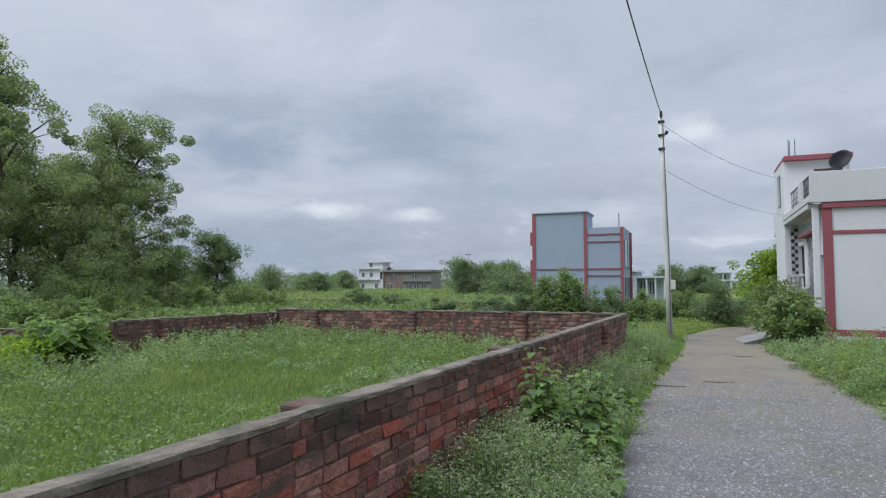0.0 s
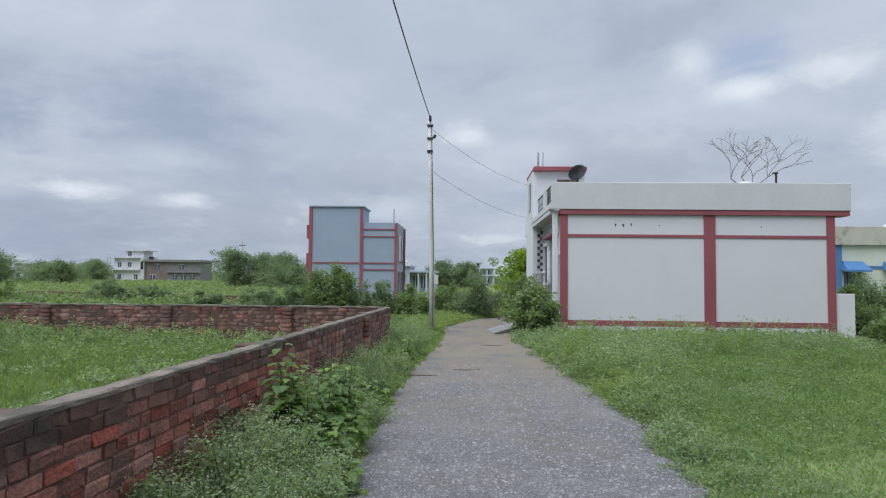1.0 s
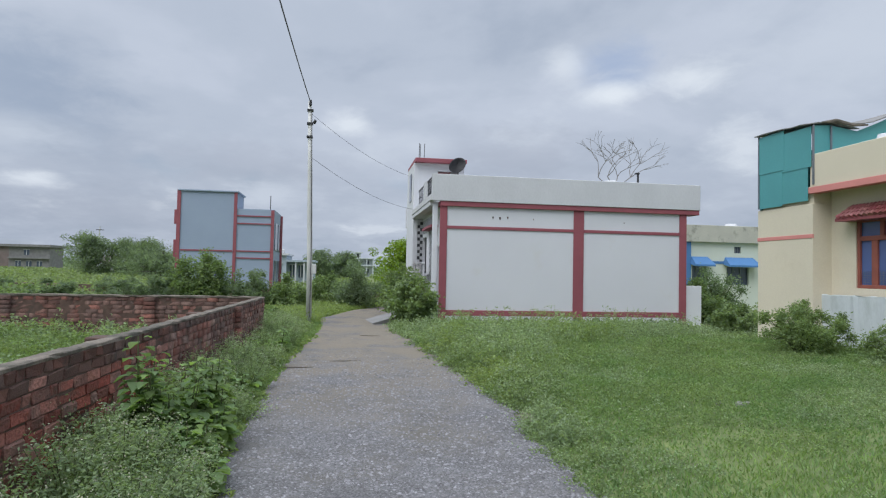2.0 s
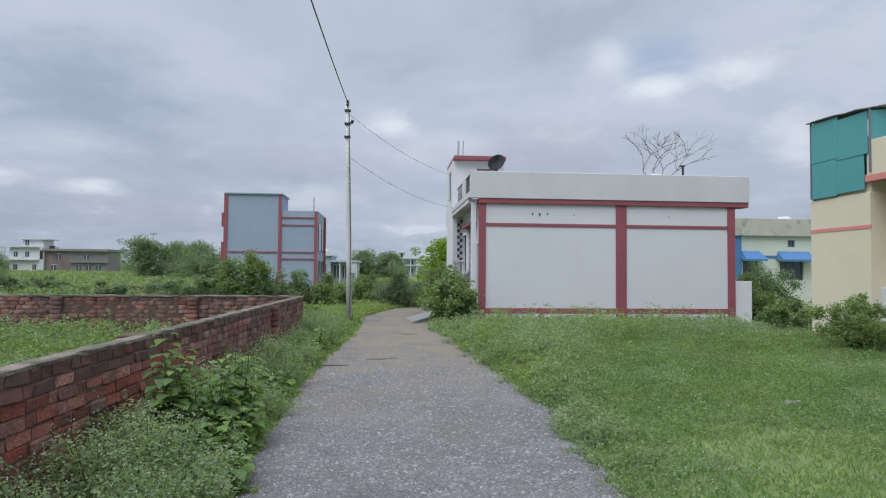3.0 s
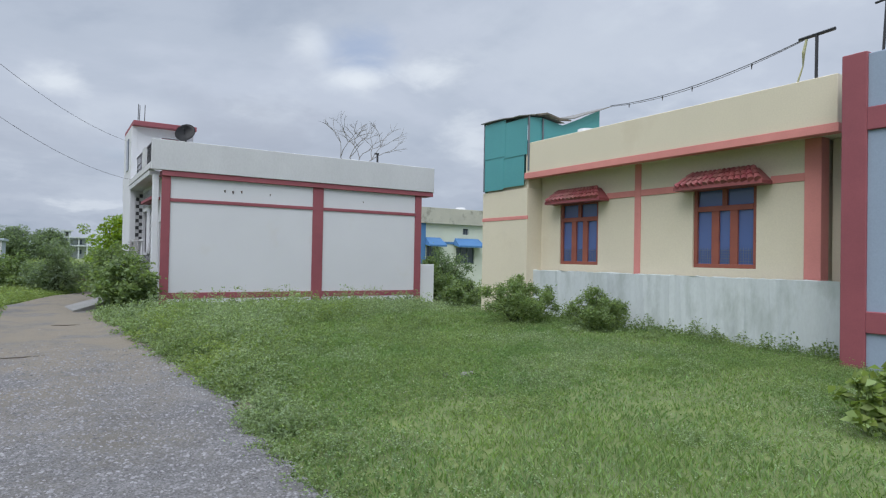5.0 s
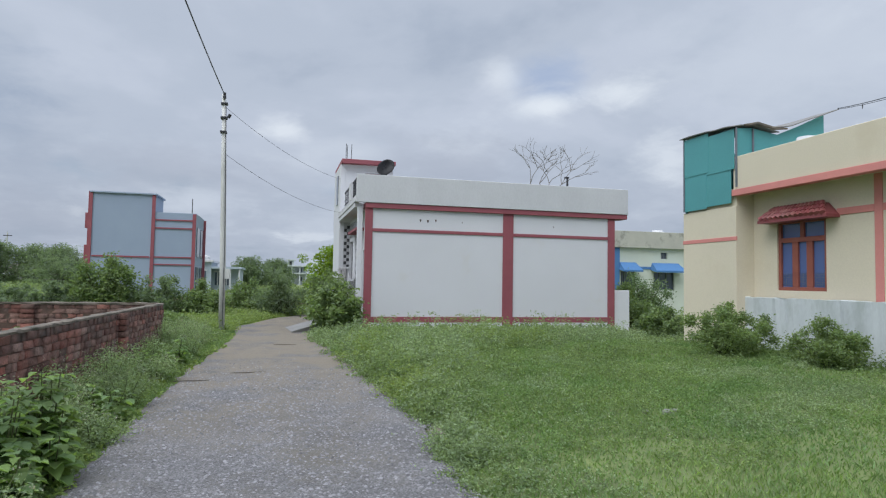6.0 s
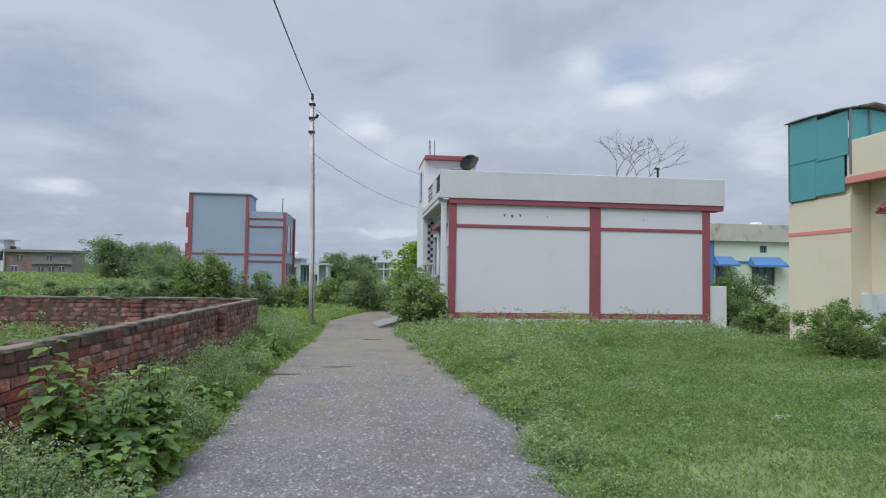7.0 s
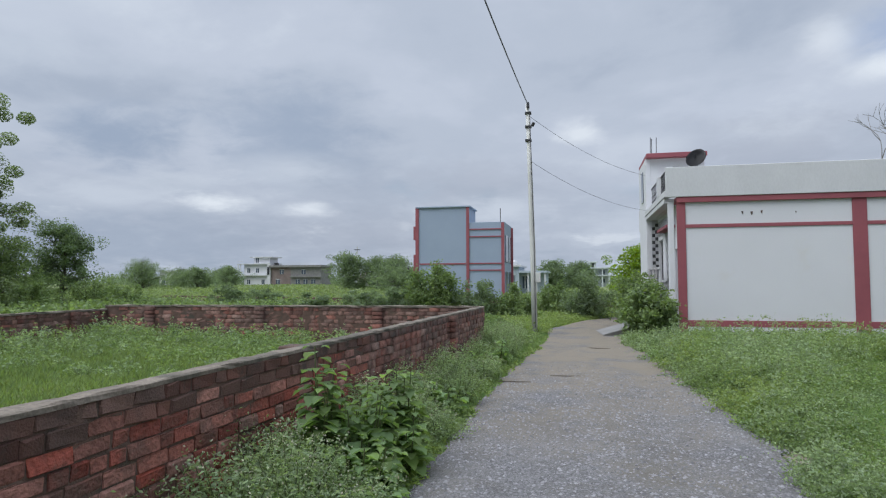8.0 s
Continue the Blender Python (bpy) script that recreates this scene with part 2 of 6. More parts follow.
SOIL = material("grassy_soil", (0.16, 0.20, 0.065), (0.11, 0.145, 0.055), 1.5, 30, 1.0, 0.6, stain=(0.13, 0.115, 0.075), stain_scale=0.6, stain_at=0.66)
STEEL = material("galvanised_pole", (0.62, 0.62, 0.60), (0.52, 0.52, 0.50), 3, 40, 0.75, 0.1, metal=0.0, stain=(0.34, 0.32, 0.28), stain_scale=2.2, stain_at=0.62, stretch=(1, 1, 0.5))
BLACK = material("black_metal", (0.03, 0.03, 0.035), (0.02, 0.02, 0.022), 5, 60, 0.5, 0.05)
CABLE = material("dark_cable", (0.075, 0.075, 0.085), (0.055, 0.055, 0.06), 5, 60, 0.6, 0.0)
DARK = material("dark_interior", (0.03, 0.03, 0.035), (0.02, 0.02, 0.025), 2, 30, 0.9, 0.0)
PANE = glass("blue_curtained_pane", (0.085, 0.13, 0.30), 0.12)
PANE_DARK = glass("dark_pane", (0.08, 0.10, 0.135), 0.1)
FRAME_GREY = material("grey_window_frame", (0.16, 0.18, 0.21), (0.13, 0.15, 0.18), 3, 40, 0.6, 0.02)
TANK = material("white_tank_plastic", (0.60, 0.61, 0.62), (0.52, 0.53, 0.54), 2, 30, 0.4, 0.02)
CLOTH = material("hung_cloth", (0.62, 0.60, 0.60), (0.45, 0.42, 0.44), 6, 40, 0.9, 0.1)
TILE_DARK = material("dark_facade_tile", (0.05, 0.05, 0.055), (0.035, 0.035, 0.04), 3, 40, 0.4, 0.02, vary="island", amount=0.3)
TILE_LIGHT = material("light_facade_tile", (0.52, 0.52, 0.54), (0.44, 0.44, 0.46), 3, 40, 0.4, 0.02)
BARK = material("bark", (0.12, 0.10, 0.085), (0.08, 0.068, 0.055), 6, 40, 0.95, 0.6)
DEADWOOD = material("bare_grey_wood", (0.24, 0.225, 0.22), (0.19, 0.18, 0.175), 6, 40, 0.95, 0.4)


def leaf_material(name, a, b, amount=0.38, leafy=0.45):
    a, b = tuple(1.4 * v for v in a), tuple(1.4 * v for v in b)
    return material(name, a, b, 0.7, 25, 0.62, 0.0, vary="island", amount=amount, leafy=leafy, gloss=0.3)


LEAF_TREE = leaf_material("tree_leaf", (0.175, 0.215, 0.135), (0.135, 0.175, 0.10), 0.4, 0.5)
LEAF_BUSH = leaf_material("bush_leaf", (0.15, 0.20, 0.092), (0.115, 0.165, 0.072))
LEAF_DARK = leaf_material("dark_bush_leaf", (0.125, 0.17, 0.10), (0.095, 0.14, 0.078))
LEAF_BROAD = leaf_material("broad_leaf", (0.15, 0.215, 0.085), (0.11, 0.175, 0.066), 0.35, 0.5)
LEAF_WEED = leaf_material("weed_leaf", (0.165, 0.22, 0.095), (0.125, 0.18, 0.075))
LEAF_FEATHER = leaf_material("feathery_weed_leaf", (0.22, 0.275, 0.165), (0.16, 0.215, 0.12), 0.38, 0.5)
LEAF_LIME = leaf_material("fresh_yellow_green_leaf", (0.17, 0.24, 0.03), (0.13, 0.20, 0.03))
GRASS = leaf_material("grass_blade", (0.165, 0.23, 0.09), (0.10, 0.17, 0.062), 0.30)
GRASS_TALL = leaf_material("tall_grass_blade", (0.175, 0.222, 0.088), (0.12, 0.172, 0.066), 0.3)
FIELD = leaf_material("field_leaf", (0.175, 0.215, 0.105), (0.13, 0.175, 0.08), 0.3)
LEAF_EDGE = leaf_material("low_yellow_green_leaf", (0.19, 0.245, 0.085), (0.15, 0.205, 0.07), 0.3)
FLOWER = leaf_material("small_white_flower", (0.33, 0.32, 0.24), (0.26, 0.26, 0.19), 0.2, 0.2)
# distance haze put into the leaf colour: paler, greyer and bluer than the other leaves
LEAF_HAZED = leaf_material("far_leaf_haze_tinted", (0.15, 0.19, 0.14), (0.12, 0.16, 0.11), 0.25, 0.6)
SAND = material("sandy_earth", (0.27, 0.24, 0.19), (0.20, 0.18, 0.14), 2.0, 40, 1.0, 0.5, contrast=0.25, stain=(0.12, 0.13, 0.06), stain_scale=1.6, stain_at=0.56)
STEM = material("green_stem", (0.10, 0.12, 0.04), (0.07, 0.09, 0.035), 5, 40, 0.8, 0.1)

# ---- builders ----
RNG = np.random.default_rng(7)
BASE = {}


def thing(name, at, label, category, group="", kind=""):
    ob = new(name)
    ob.location = at
    BASE[ob.name] = Vector(at)
    return tagged(ob, label, category, group, kind)


def set_mesh(ob, me, mat, parent):
    me.materials.append(mat)
    base = BASE[parent.name] if parent else Vector((0, 0, 0))
    BASE[ob.name] = base
    if parent:
        ob.parent = parent
        me.transform(Matrix.Translation(-base))
    return ob


def part(name, bm, mat, parent=None, label="", smooth=False):
    me = bpy.data.meshes.new(name)
    bmesh.ops.recalc_face_normals(bm, faces=bm.faces[:])
    bm.to_mesh(me)
    bm.free()
    if smooth:
        me.shade_smooth()
    ob = new(name, me)
    set_mesh(ob, me, mat, parent)
    return tagged(ob, label)


def box(x0, x1, y0, y1, z0, z1, bevel=0.0, bm=None):
    """A box between two corners, with bevelled edges; added to bm where one is given."""
    own = bmesh.new()
    bmesh.ops.create_cube(own, size=1.0)
    for v in own.verts:
        v.co = Vector(((x0 + x1) / 2 + v.co.x * (x1 - x0), (y0 + y1) / 2 + v.co.y * (y1 - y0), (z0 + z1) / 2 + v.co.z * (z1 - z0)))
    if bevel:
        bmesh.ops.bevel(own, geom=own.edges[:], offset=bevel, segments=1, affect="EDGES")
    if bm is None:
        return own
    tmp = bpy.data.meshes.new("tmp")
    own.to_mesh(tmp)
    own.free()
    bm.from_mesh(tmp)
    bpy.data.meshes.remove(tmp)
    return bm


def wall_with_holes(x0, x1, z0, z1, holes, depth, place):
    """A wall of the given depth in its own plane (u, z), with rectangular holes through it; place maps (u, w, z) to the world."""
    us = sorted({x0, x1, *(h[0] for h in holes), *(h[1] for h in holes)})
    zs = sorted({z0, z1, *(h[2] for h in holes), *(h[3] for h in holes)})
    bm = bmesh.new()
    solid = {}
    for i in range(len(us) - 1):
        for k in range(len(zs) - 1):
            cu, cz = (us[i] + us[i + 1]) / 2, (zs[k] + zs[k + 1]) / 2
            solid[i, k] = not any(h[0] < cu < h[1] and h[2] < cz < h[3] for h in holes)
    vert = {}

    def v(i, k, w):
        if (i, k, w) not in vert:
            vert[i, k, w] = bm.verts.new(place(us[i], w * depth, zs[k]))
        return vert[i, k, w]

    for (i, k), s in solid.items():
        if not s:
            continue
        for w in (0, 1):
            bm.faces.new([v(i, k, w), v(i + 1, k, w), v(i + 1, k + 1, w), v(i, k + 1, w)])
        for di, dk, a, b in ((-1, 0, (i, k), (i, k + 1)), (1, 0, (i + 1, k), (i + 1, k + 1)), (0, -1, (i, k), (i + 1, k)), (0, 1, (i, k + 1), (i + 1, k + 1))):
            if not solid.get((i + di, k + dk), False):
                bm.faces.new([v(*a, 0), v(*b, 0), v(*b, 1), v(*a, 1)])
    return bm


def tube(points, radii, sides=7, bm=None):
    """A tapered tube along points."""
    bm = bm or bmesh.new()
    rings = []
    points = [Vector(p) for p in points]
    for i, p in enumerate(points):
        d = (points[min(i + 1, len(points) - 1)] - points[max(i - 1, 0)]).normalized()
        a = d.orthogonal().normalized()
        c = d.cross(a)
        r = radii[i] if hasattr(radii, "__len__") else radii
        rings.append([bm.verts.new(p + r * (math.cos(6.2832 * k / sides) * a + math.sin(6.2832 * k / sides) * c)) for k in range(sides)])
    for a, b in zip(rings, rings[1:]):
        for k in range(sides):
            bm.faces.new([a[k], a[(k + 1) % sides], b[(k + 1) % sides], b[k]])
    bm.faces.new(rings[0][::-1])
    bm.faces.new(rings[-1])
    return bm


def sag(a, b, drop, n=14):
    a, b = Vector(a), Vector(b)
    return [a.lerp(b, k / n) - Vector((0, 0, 4 * drop * (k / n) * (1 - k / n))) for k in range(n + 1)]


def fast_mesh(name, verts, size, mat, parent=None, label=""):
    """One mesh of equal polygons: verts holds each polygon's corners in turn."""
    verts = np.ascontiguousarray(verts, dtype=np.float32).reshape(-1, 3)
    n = len(verts) // size
    me = bpy.data.meshes.new(name)
    me.vertices.add(n * size)
    me.vertices.foreach_set("co", verts.ravel())
    me.loops.add(n * size)
    me.loops.foreach_set("vertex_index", np.arange(n * size, dtype=np.int32))
    me.polygons.add(n)
    me.polygons.foreach_set("loop_start", np.arange(0, n * size, size, dtype=np.int32))
    me.update(calc_edges=True)
    ob = new(name, me)
    set_mesh(ob, me, mat, parent)
    return tagged(ob, label)


def unit(v):
    return v / np.maximum(np.linalg.norm(v, axis=1, keepdims=True), 1e-6)


def leaf_quads(centres, length, width, up=0.3, rng=RNG, droop=0.0):
    """Folded diamond leaves round centres, turned at random; up lifts their tips."""
    n = len(centres)
    d = rng.normal(size=(n, 3))
    d[:, 2] = d[:, 2] * 0.5 + up
    d = unit(d)
    s = unit(np.cross(d, rng.normal(size=(n, 3))))
    nn = np.cross(d, s)
    length = np.broadcast_to(length, (n,)) * rng.uniform(0.7, 1.3, n)
    width = np.broadcast_to(width, (n,)) * rng.uniform(0.7, 1.3, n)
    L, W = length[:, None], width[:, None]
    base = centres - d * L * 0.5
    tip = centres + d * L * 0.5 - np.array([0, 0, 1.0]) * L * droop
    mid = centres + nn * W * 0.18
    return np.stack([base, mid + s * W * 0.5, tip, mid - s * W * 0.5], 1)


def blades(x, y, z, height, width, lean=0.4, rng=RNG):
    """Bent grass blades of two joined pieces: kite-shaped, four corners."""
    n = len(x)
    a = rng.uniform(0, 6.2832, n)
    h = np.broadcast_to(height, (n,)) * rng.uniform(0.55, 1.25, n)
    w = np.broadcast_to(width, (n,)) * rng.uniform(0.7, 1.3, n)
    foot = np.stack([x, y, z], 1)
    side = np.stack([np.cos(a), np.sin(a), np.zeros(n)], 1)
    b = rng.uniform(0, 6.2832, n)
    lead = np.stack([np.cos(b), np.sin(b), np.zeros(n)], 1) * (lean * rng.uniform(0.1, 1.0, n) * h)[:, None]
    mid = foot + lead * 0.3 + np.array([0, 0, 1.0]) * (h * 0.5)[:, None]
    tip = foot + lead + np.array([0, 0, 1.0]) * (h * 0.95)[:, None]
    return np.stack([foot, mid + side * (w * 0.5)[:, None], tip, mid - side * (w * 0.5)[:, None]], 1)


def lattice(ix, iy, seed):
    h = np.sin(ix * 127.1 + iy * 311.7 + seed * 74.7) * 43758.5453
    return h - np.floor(h)


def patchy(x, y, scale, seed=0):
    """Smooth noise from 0 to 1 over the plan, for arrays."""
    out, amp, tot = 0.0, 1.0, 0.0
    for o in range(3):
        u, v = np.asarray(x) * scale * 2**o, np.asarray(y) * scale * 2**o
        i, j = np.floor(u), np.floor(v)
        f, g = u - i, v - j
        f, g = f * f * (3 - 2 * f), g * g * (3 - 2 * g)
        s = seed + 13 * o
        val = (lattice(i, j, s) * (1 - f) + lattice(i + 1, j, s) * f) * (1 - g) + (lattice(i, j + 1, s) * (1 - f) + lattice(i + 1, j + 1, s) * f) * g
        out, tot, amp = out + amp * val, tot + amp, amp * 0.5
    return out / tot


ROAD_L = [(-6, -1.35), (4.8, -1.14), (6.1, -1.2), (8.5, -1.22), (11.7, -1.16), (17, -0.88), (19, -0.9), (22, -0.9), (26, 0.2), (32, 3.0)]
ROAD_R = [(-6, 1.7), (4.7, 1.70), (6.5, 1.80), (8.8, 1.98), (10.4, 1.76), (12, 1.74), (14.3, 1.56), (16, 1.48), (18.3, 1.33), (20, 1.5), (24, 2.0), (28, 3.2), (32, 5.5)]


def road_left(y):
    return np.interp(y, [p[0] for p in ROAD_L], [p[1] for p in ROAD_L]) + 0.20 * (patchy(y, y * 0 + 3, 1.9, 5) - 0.5) + 0.10 * (patchy(y, y * 0 + 5, 7.0, 6) - 0.5)


def road_right(y):
    return np.interp(y, [p[0] for p in ROAD_R], [p[1] for p in ROAD_R]) + 0.26 * (patchy(y, y * 0 + 9, 1.7, 8) - 0.5) + 0.14 * (patchy(y, y * 0 + 2, 6.0, 9) - 0.5)


def road_z(x, y):
    u = np.clip((x - road_left(y)) / (road_right(y) - road_left(y)), 0, 1)
    z = 0.018 + 0.035 * (patchy(x, y, 0.9, 31) - 0.5) + 0.02 * (patchy(x, y, 5.0, 3) - 0.5) - 0.03 * np.exp(-(((u - 0.27) / 0.09) ** 2)) - 0.03 * np.exp(-(((u - 0.76) / 0.09) ** 2))
    return z - 0.06 * (np.abs(u - 0.5) * 2) ** 8


def wall_x(y):
    """The brick wall's face along the road."""
    return np.interp(y, [-2, 2, 14.3], [-2.22, -2.18, -1.86])


def ground_z(x, y):
    x, y = np.asarray(x, float), np.asarray(y, float)
    z = 0.10 * (patchy(x, y, 0.35, 21) - 0.5) + 0.03 * (patchy(x, y, 1.6, 4) - 0.5)
    near_road = np.clip(np.maximum(road_left(y) - x, x - road_right(y)) / 0.8, 0, 1)
    z = z * near_road + near_road * (x > 0) * (0.05 - 0.13 * np.clip((y - 13) / 5, 0, 1))
    rise = 0.10 * np.clip((x - 3.0) / 5.0, 0, 1) * np.clip((y - 2) / 6, 0, 1) * np.clip((17 - y) / 5, 0, 1)
    far = np.clip((np.hypot(x, y) - 60) / 100, 0, 1)
    plot = 0.15 * np.clip((wall_x(y) - 0.1 - x) / 0.3, 0, 1) * np.clip((x + 12) / 1.0, 0, 1) * np.clip((14.3 - y) / 0.5, 0, 1)
    return (z + rise) * (1 - far) + plot - 0.085 * (1 - near_road)

# ---- ground, road ----
def build_ground():
    xs = np.concatenate([[-2500, -900, -400, -200, -120, -80, -60, -45, -35], np.arange(-28, 26, 0.4), [28, 35, 45, 60, 80, 120, 200, 400, 900, 2500]])
    ys = np.concatenate([[-2500, -900, -300, -100, -50, -25, -12], np.arange(-6, 30, 0.4), [32, 36, 42, 50, 60, 75, 95, 120, 160, 220, 320, 500, 900, 2500]])
    X, Y = np.meshgrid(xs, ys)
    Z = ground_z(X, Y)
    nx, ny = len(xs), len(ys)
    me = bpy.data.meshes.new("ground")
    idx = np.arange(nx * ny).reshape(ny, nx)
    f = np.stack([idx[:-1, :-1], idx[:-1, 1:], idx[1:, 1:], idx[1:, :-1]], -1).reshape(-1, 4)
    me.from_pydata(np.stack([X, Y, Z], -1).reshape(-1, 3).tolist(), [], f.tolist())
    me.shade_smooth()
    ob = new("ground", me)
    me.materials.append(SOIL)
    tagged(ob, "grass-grown earth with bare patches, reaching the horizon", "ground", kind="structure")


def build_road():
    ys = np.concatenate([np.arange(-6, 20, 0.12), np.arange(20, 32.1, 0.4)])
    us = np.linspace(0, 1, 29)
    Y, U = np.meshgrid(ys, us, indexing="ij")
    a, b = road_left(ys)[:, None], road_right(ys)[:, None]
    X = a + (b - a) * U
    Z = road_z(X, Y)
    ny, nx = X.shape
    idx = np.arange(nx * ny).reshape(ny, nx)
    f = np.stack([idx[:-1, :-1], idx[:-1, 1:], idx[1:, 1:], idx[1:, :-1]], -1).reshape(-1, 4)
    me = bpy.data.meshes.new("road")
    me.from_pydata(np.stack([X, Y, Z], -1).reshape(-1, 3).tolist(), [], f.tolist())
    me.shade_smooth()
    ob = new("road", me)
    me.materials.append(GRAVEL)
    tagged(ob, "unpaved lane of grey crushed gravel with worn wheel tracks", "road", kind="structure")


def pebbles(name, x, y, z, size, mat, label):
    """Loose stones: flattened, uneven octahedra."""
    n = len(x)
    c = np.stack([x, y, z], 1)
    s = size[:, None] * RNG.uniform(0.6, 1.3, (n, 3)) * np.array([1, 1, 0.6])
    ax = np.array([[1, 0, 0], [0, 1, 0], [-1, 0, 0], [0, -1, 0], [0, 0, 1]], float)
    a = RNG.uniform(0, 6.28, n)
    P = ax[None] * s[:, None, :] * RNG.uniform(0.75, 1.2, (n, 5, 1))
    R = np.stack([np.stack([np.cos(a), -np.sin(a)], 1), np.stack([np.sin(a), np.cos(a)], 1)], 1)
    P[:, :, :2] = np.einsum("nij,nkj->nki", R, P[:, :, :2])
    P = P + c[:, None, :]
    faces = [(0, 1, 4), (1, 2, 4), (2, 3, 4), (3, 0, 4)]
    # joined corners, so that each stone is one island
    me = bpy.data.meshes.new(name)
    flat = P.reshape(-1, 3)
    fi = (np.array(faces)[None] + 5 * np.arange(n)[:, None, None]).reshape(-1, 3)
    me.vertices.add(len(flat))
    me.vertices.foreach_set("co", flat.astype(np.float32).ravel())
    me.loops.add(fi.size)
    me.loops.foreach_set("vertex_index", fi.astype(np.int32).ravel())
    me.polygons.add(len(fi))
    me.polygons.foreach_set("loop_start", np.arange(0, fi.size, 3, dtype=np.int32))
    me.update(calc_edges=True)
    ob = new(name, me)
    me.materials.append(mat)
    return tagged(ob, label, "gravel", kind="stuff")


build_ground()
build_road()


def sandy_patch(x, y, rx, ry, seed):
    """A bare, ragged patch of earth lying just over the ground."""
    r = np.random.default_rng(seed)
    bm = bmesh.new()
    rings = []
    for f in (0.35, 0.7, 1.0):
        ring = []
        for q in range(28):
            a = q * 6.2832 / 28
            w = f * (1 + 0.28 * math.sin(3 * a + seed) + 0.16 * r.normal() * f)
            px, py = x + rx * w * math.cos(a), y + ry * w * math.sin(a)
            ring.append(bm.verts.new((px, py, float(ground_z(px, py)) + 0.014 * (1.02 - f) * 2 - 0.004 * (f == 1.0))))
        rings.append(ring)
    bm.faces.new(rings[0])
    for a, b in zip(rings, rings[1:]):
        for q in range(28):
            bm.faces.new([a[q], a[(q + 1) % 28], b[(q + 1) % 28], b[q]])
    ob = part("bare_earth", bm, SAND, None, "", True)
    tagged(ob, "bare sandy patch of earth at the lane's edge", "ground", kind="structure")


BARE = [(2.35, 9.7, 0.55, 0.42), (2.0, 7.1, 0.22, 0.5), (1.75, 13.5, 0.3, 0.9)]
for k, q in enumerate(BARE):
    sandy_patch(*q, k + 2)
n = 120000
py = -6.0 + 22.0 * (0.409 + 0.591 * RNG.random(n) ** 1.6)
py[: n // 8] = RNG.uniform(-6.0, 3.2, n // 8)
pu = RNG.random(n)
keep = (patchy(pu * 3, py, 0.9, 77) > 0.30) & (RNG.random(n) > np.clip((py - 9.5) / 4.0, 0, 0.97))
py, pu = py[keep], pu[keep]
px = road_left(py) + (road_right(py) - road_left(py)) * (pu * 1.05 - 0.025)
pebbles("gravel", px, py, road_z(px, py) - 0.002, 0.005 + 0.017 * RNG.random(len(px)) ** 4, STONE, "loose grey crushed stones lying on the lane")

# ---- brick walls ----
COURSE = 0.0895
BLEN = {"stretcher": 0.228, "header": 0.110}


def brick_mesh(length, mat, seed):
    r = random.Random(seed)
    bm = box(-length / 2, length / 2, -0.060, 0.060, 0, 0.081, 0.008)
    for v in bm.verts:
        v.co += Vector((r.uniform(-1, 1), r.uniform(-1, 1), r.uniform(-1, 1))) * 0.0075
    me = bpy.data.meshes.new("brick")
    bm.to_mesh(me)
    bm.free()
    me.materials.append(mat)
    return me


def brick_rows(length, courses, seed):
    """(distance along, course, length, header?) of every brick of a wall in a mixed bond."""
    r = random.Random(seed)
    for c in range(courses):
        u = -r.uniform(0, 0.2)
        while u < length:
            head = r.random() < 0.30
            b = BLEN["header" if head else "stretcher"]
            if u >= -0.05 and u + b < length + 0.05:
                yield u + b / 2, c, b, head
            u += b + r.uniform(0.003, 0.015)


def joined_bricks(name, rows, start, ang, mat, parent, z0, jitter=0.006):
    """Many bricks of one wall as a single mesh of chamfer-free blocks with proud faces."""
    r = np.random.default_rng(len(rows) + 3)
    rows = list(rows)
    n = len(rows)
    u = np.array([q[0] for q in rows])
    c = np.array([q[1] for q in rows])
    b = np.array([q[2] for q in rows])
    corner = np.array([[sx, sy, sz] for sx in (-1, 1) for sy in (-1, 1) for sz in (0, 1)], float)
    half = np.stack([b / 2, np.full(n, 0.060) + r.uniform(-1, 1, n) * jitter, np.full(n, 0.080)], 1)
    P = corner[None] * half[:, None, :] + r.uniform(-0.007, 0.007, (n, 8, 3))
    P[:, :, 0] += u[:, None]
    P[:, :, 2] += (c * COURSE)[:, None] + z0
    d, s = np.array([math.cos(ang), math.sin(ang)]), np.array([-math.sin(ang), math.cos(ang)])
    W = np.empty_like(P)
    W[:, :, :2] = np.array(start) + P[:, :, :1] * d + P[:, :, 1:2] * s
    W[:, :, 2] = P[:, :, 2]
    faces = np.array([(0, 1, 3, 2), (4, 6, 7, 5), (0, 4, 5, 1), (2, 3, 7, 6), (1, 5, 7, 3)])
    fi = (faces[None] + 8 * np.arange(n)[:, None, None]).reshape(-1, 4)
    me = bpy.data.meshes.new(name)
    me.vertices.add(n * 8)
    me.vertices.foreach_set("co", W.astype(np.float32).ravel())
    me.loops.add(fi.size)
    me.loops.foreach_set("vertex_index", fi.astype(np.int32).ravel())
    me.polygons.add(len(fi))
    me.polygons.foreach_set("loop_start", np.arange(0, fi.size, 4, dtype=np.int32))
    me.update(calc_edges=True)
    me.validate()
    ob = new(name, me)
    set_mesh(ob, me, mat, parent)
    ob["kind"] = "stuff"
    return ob


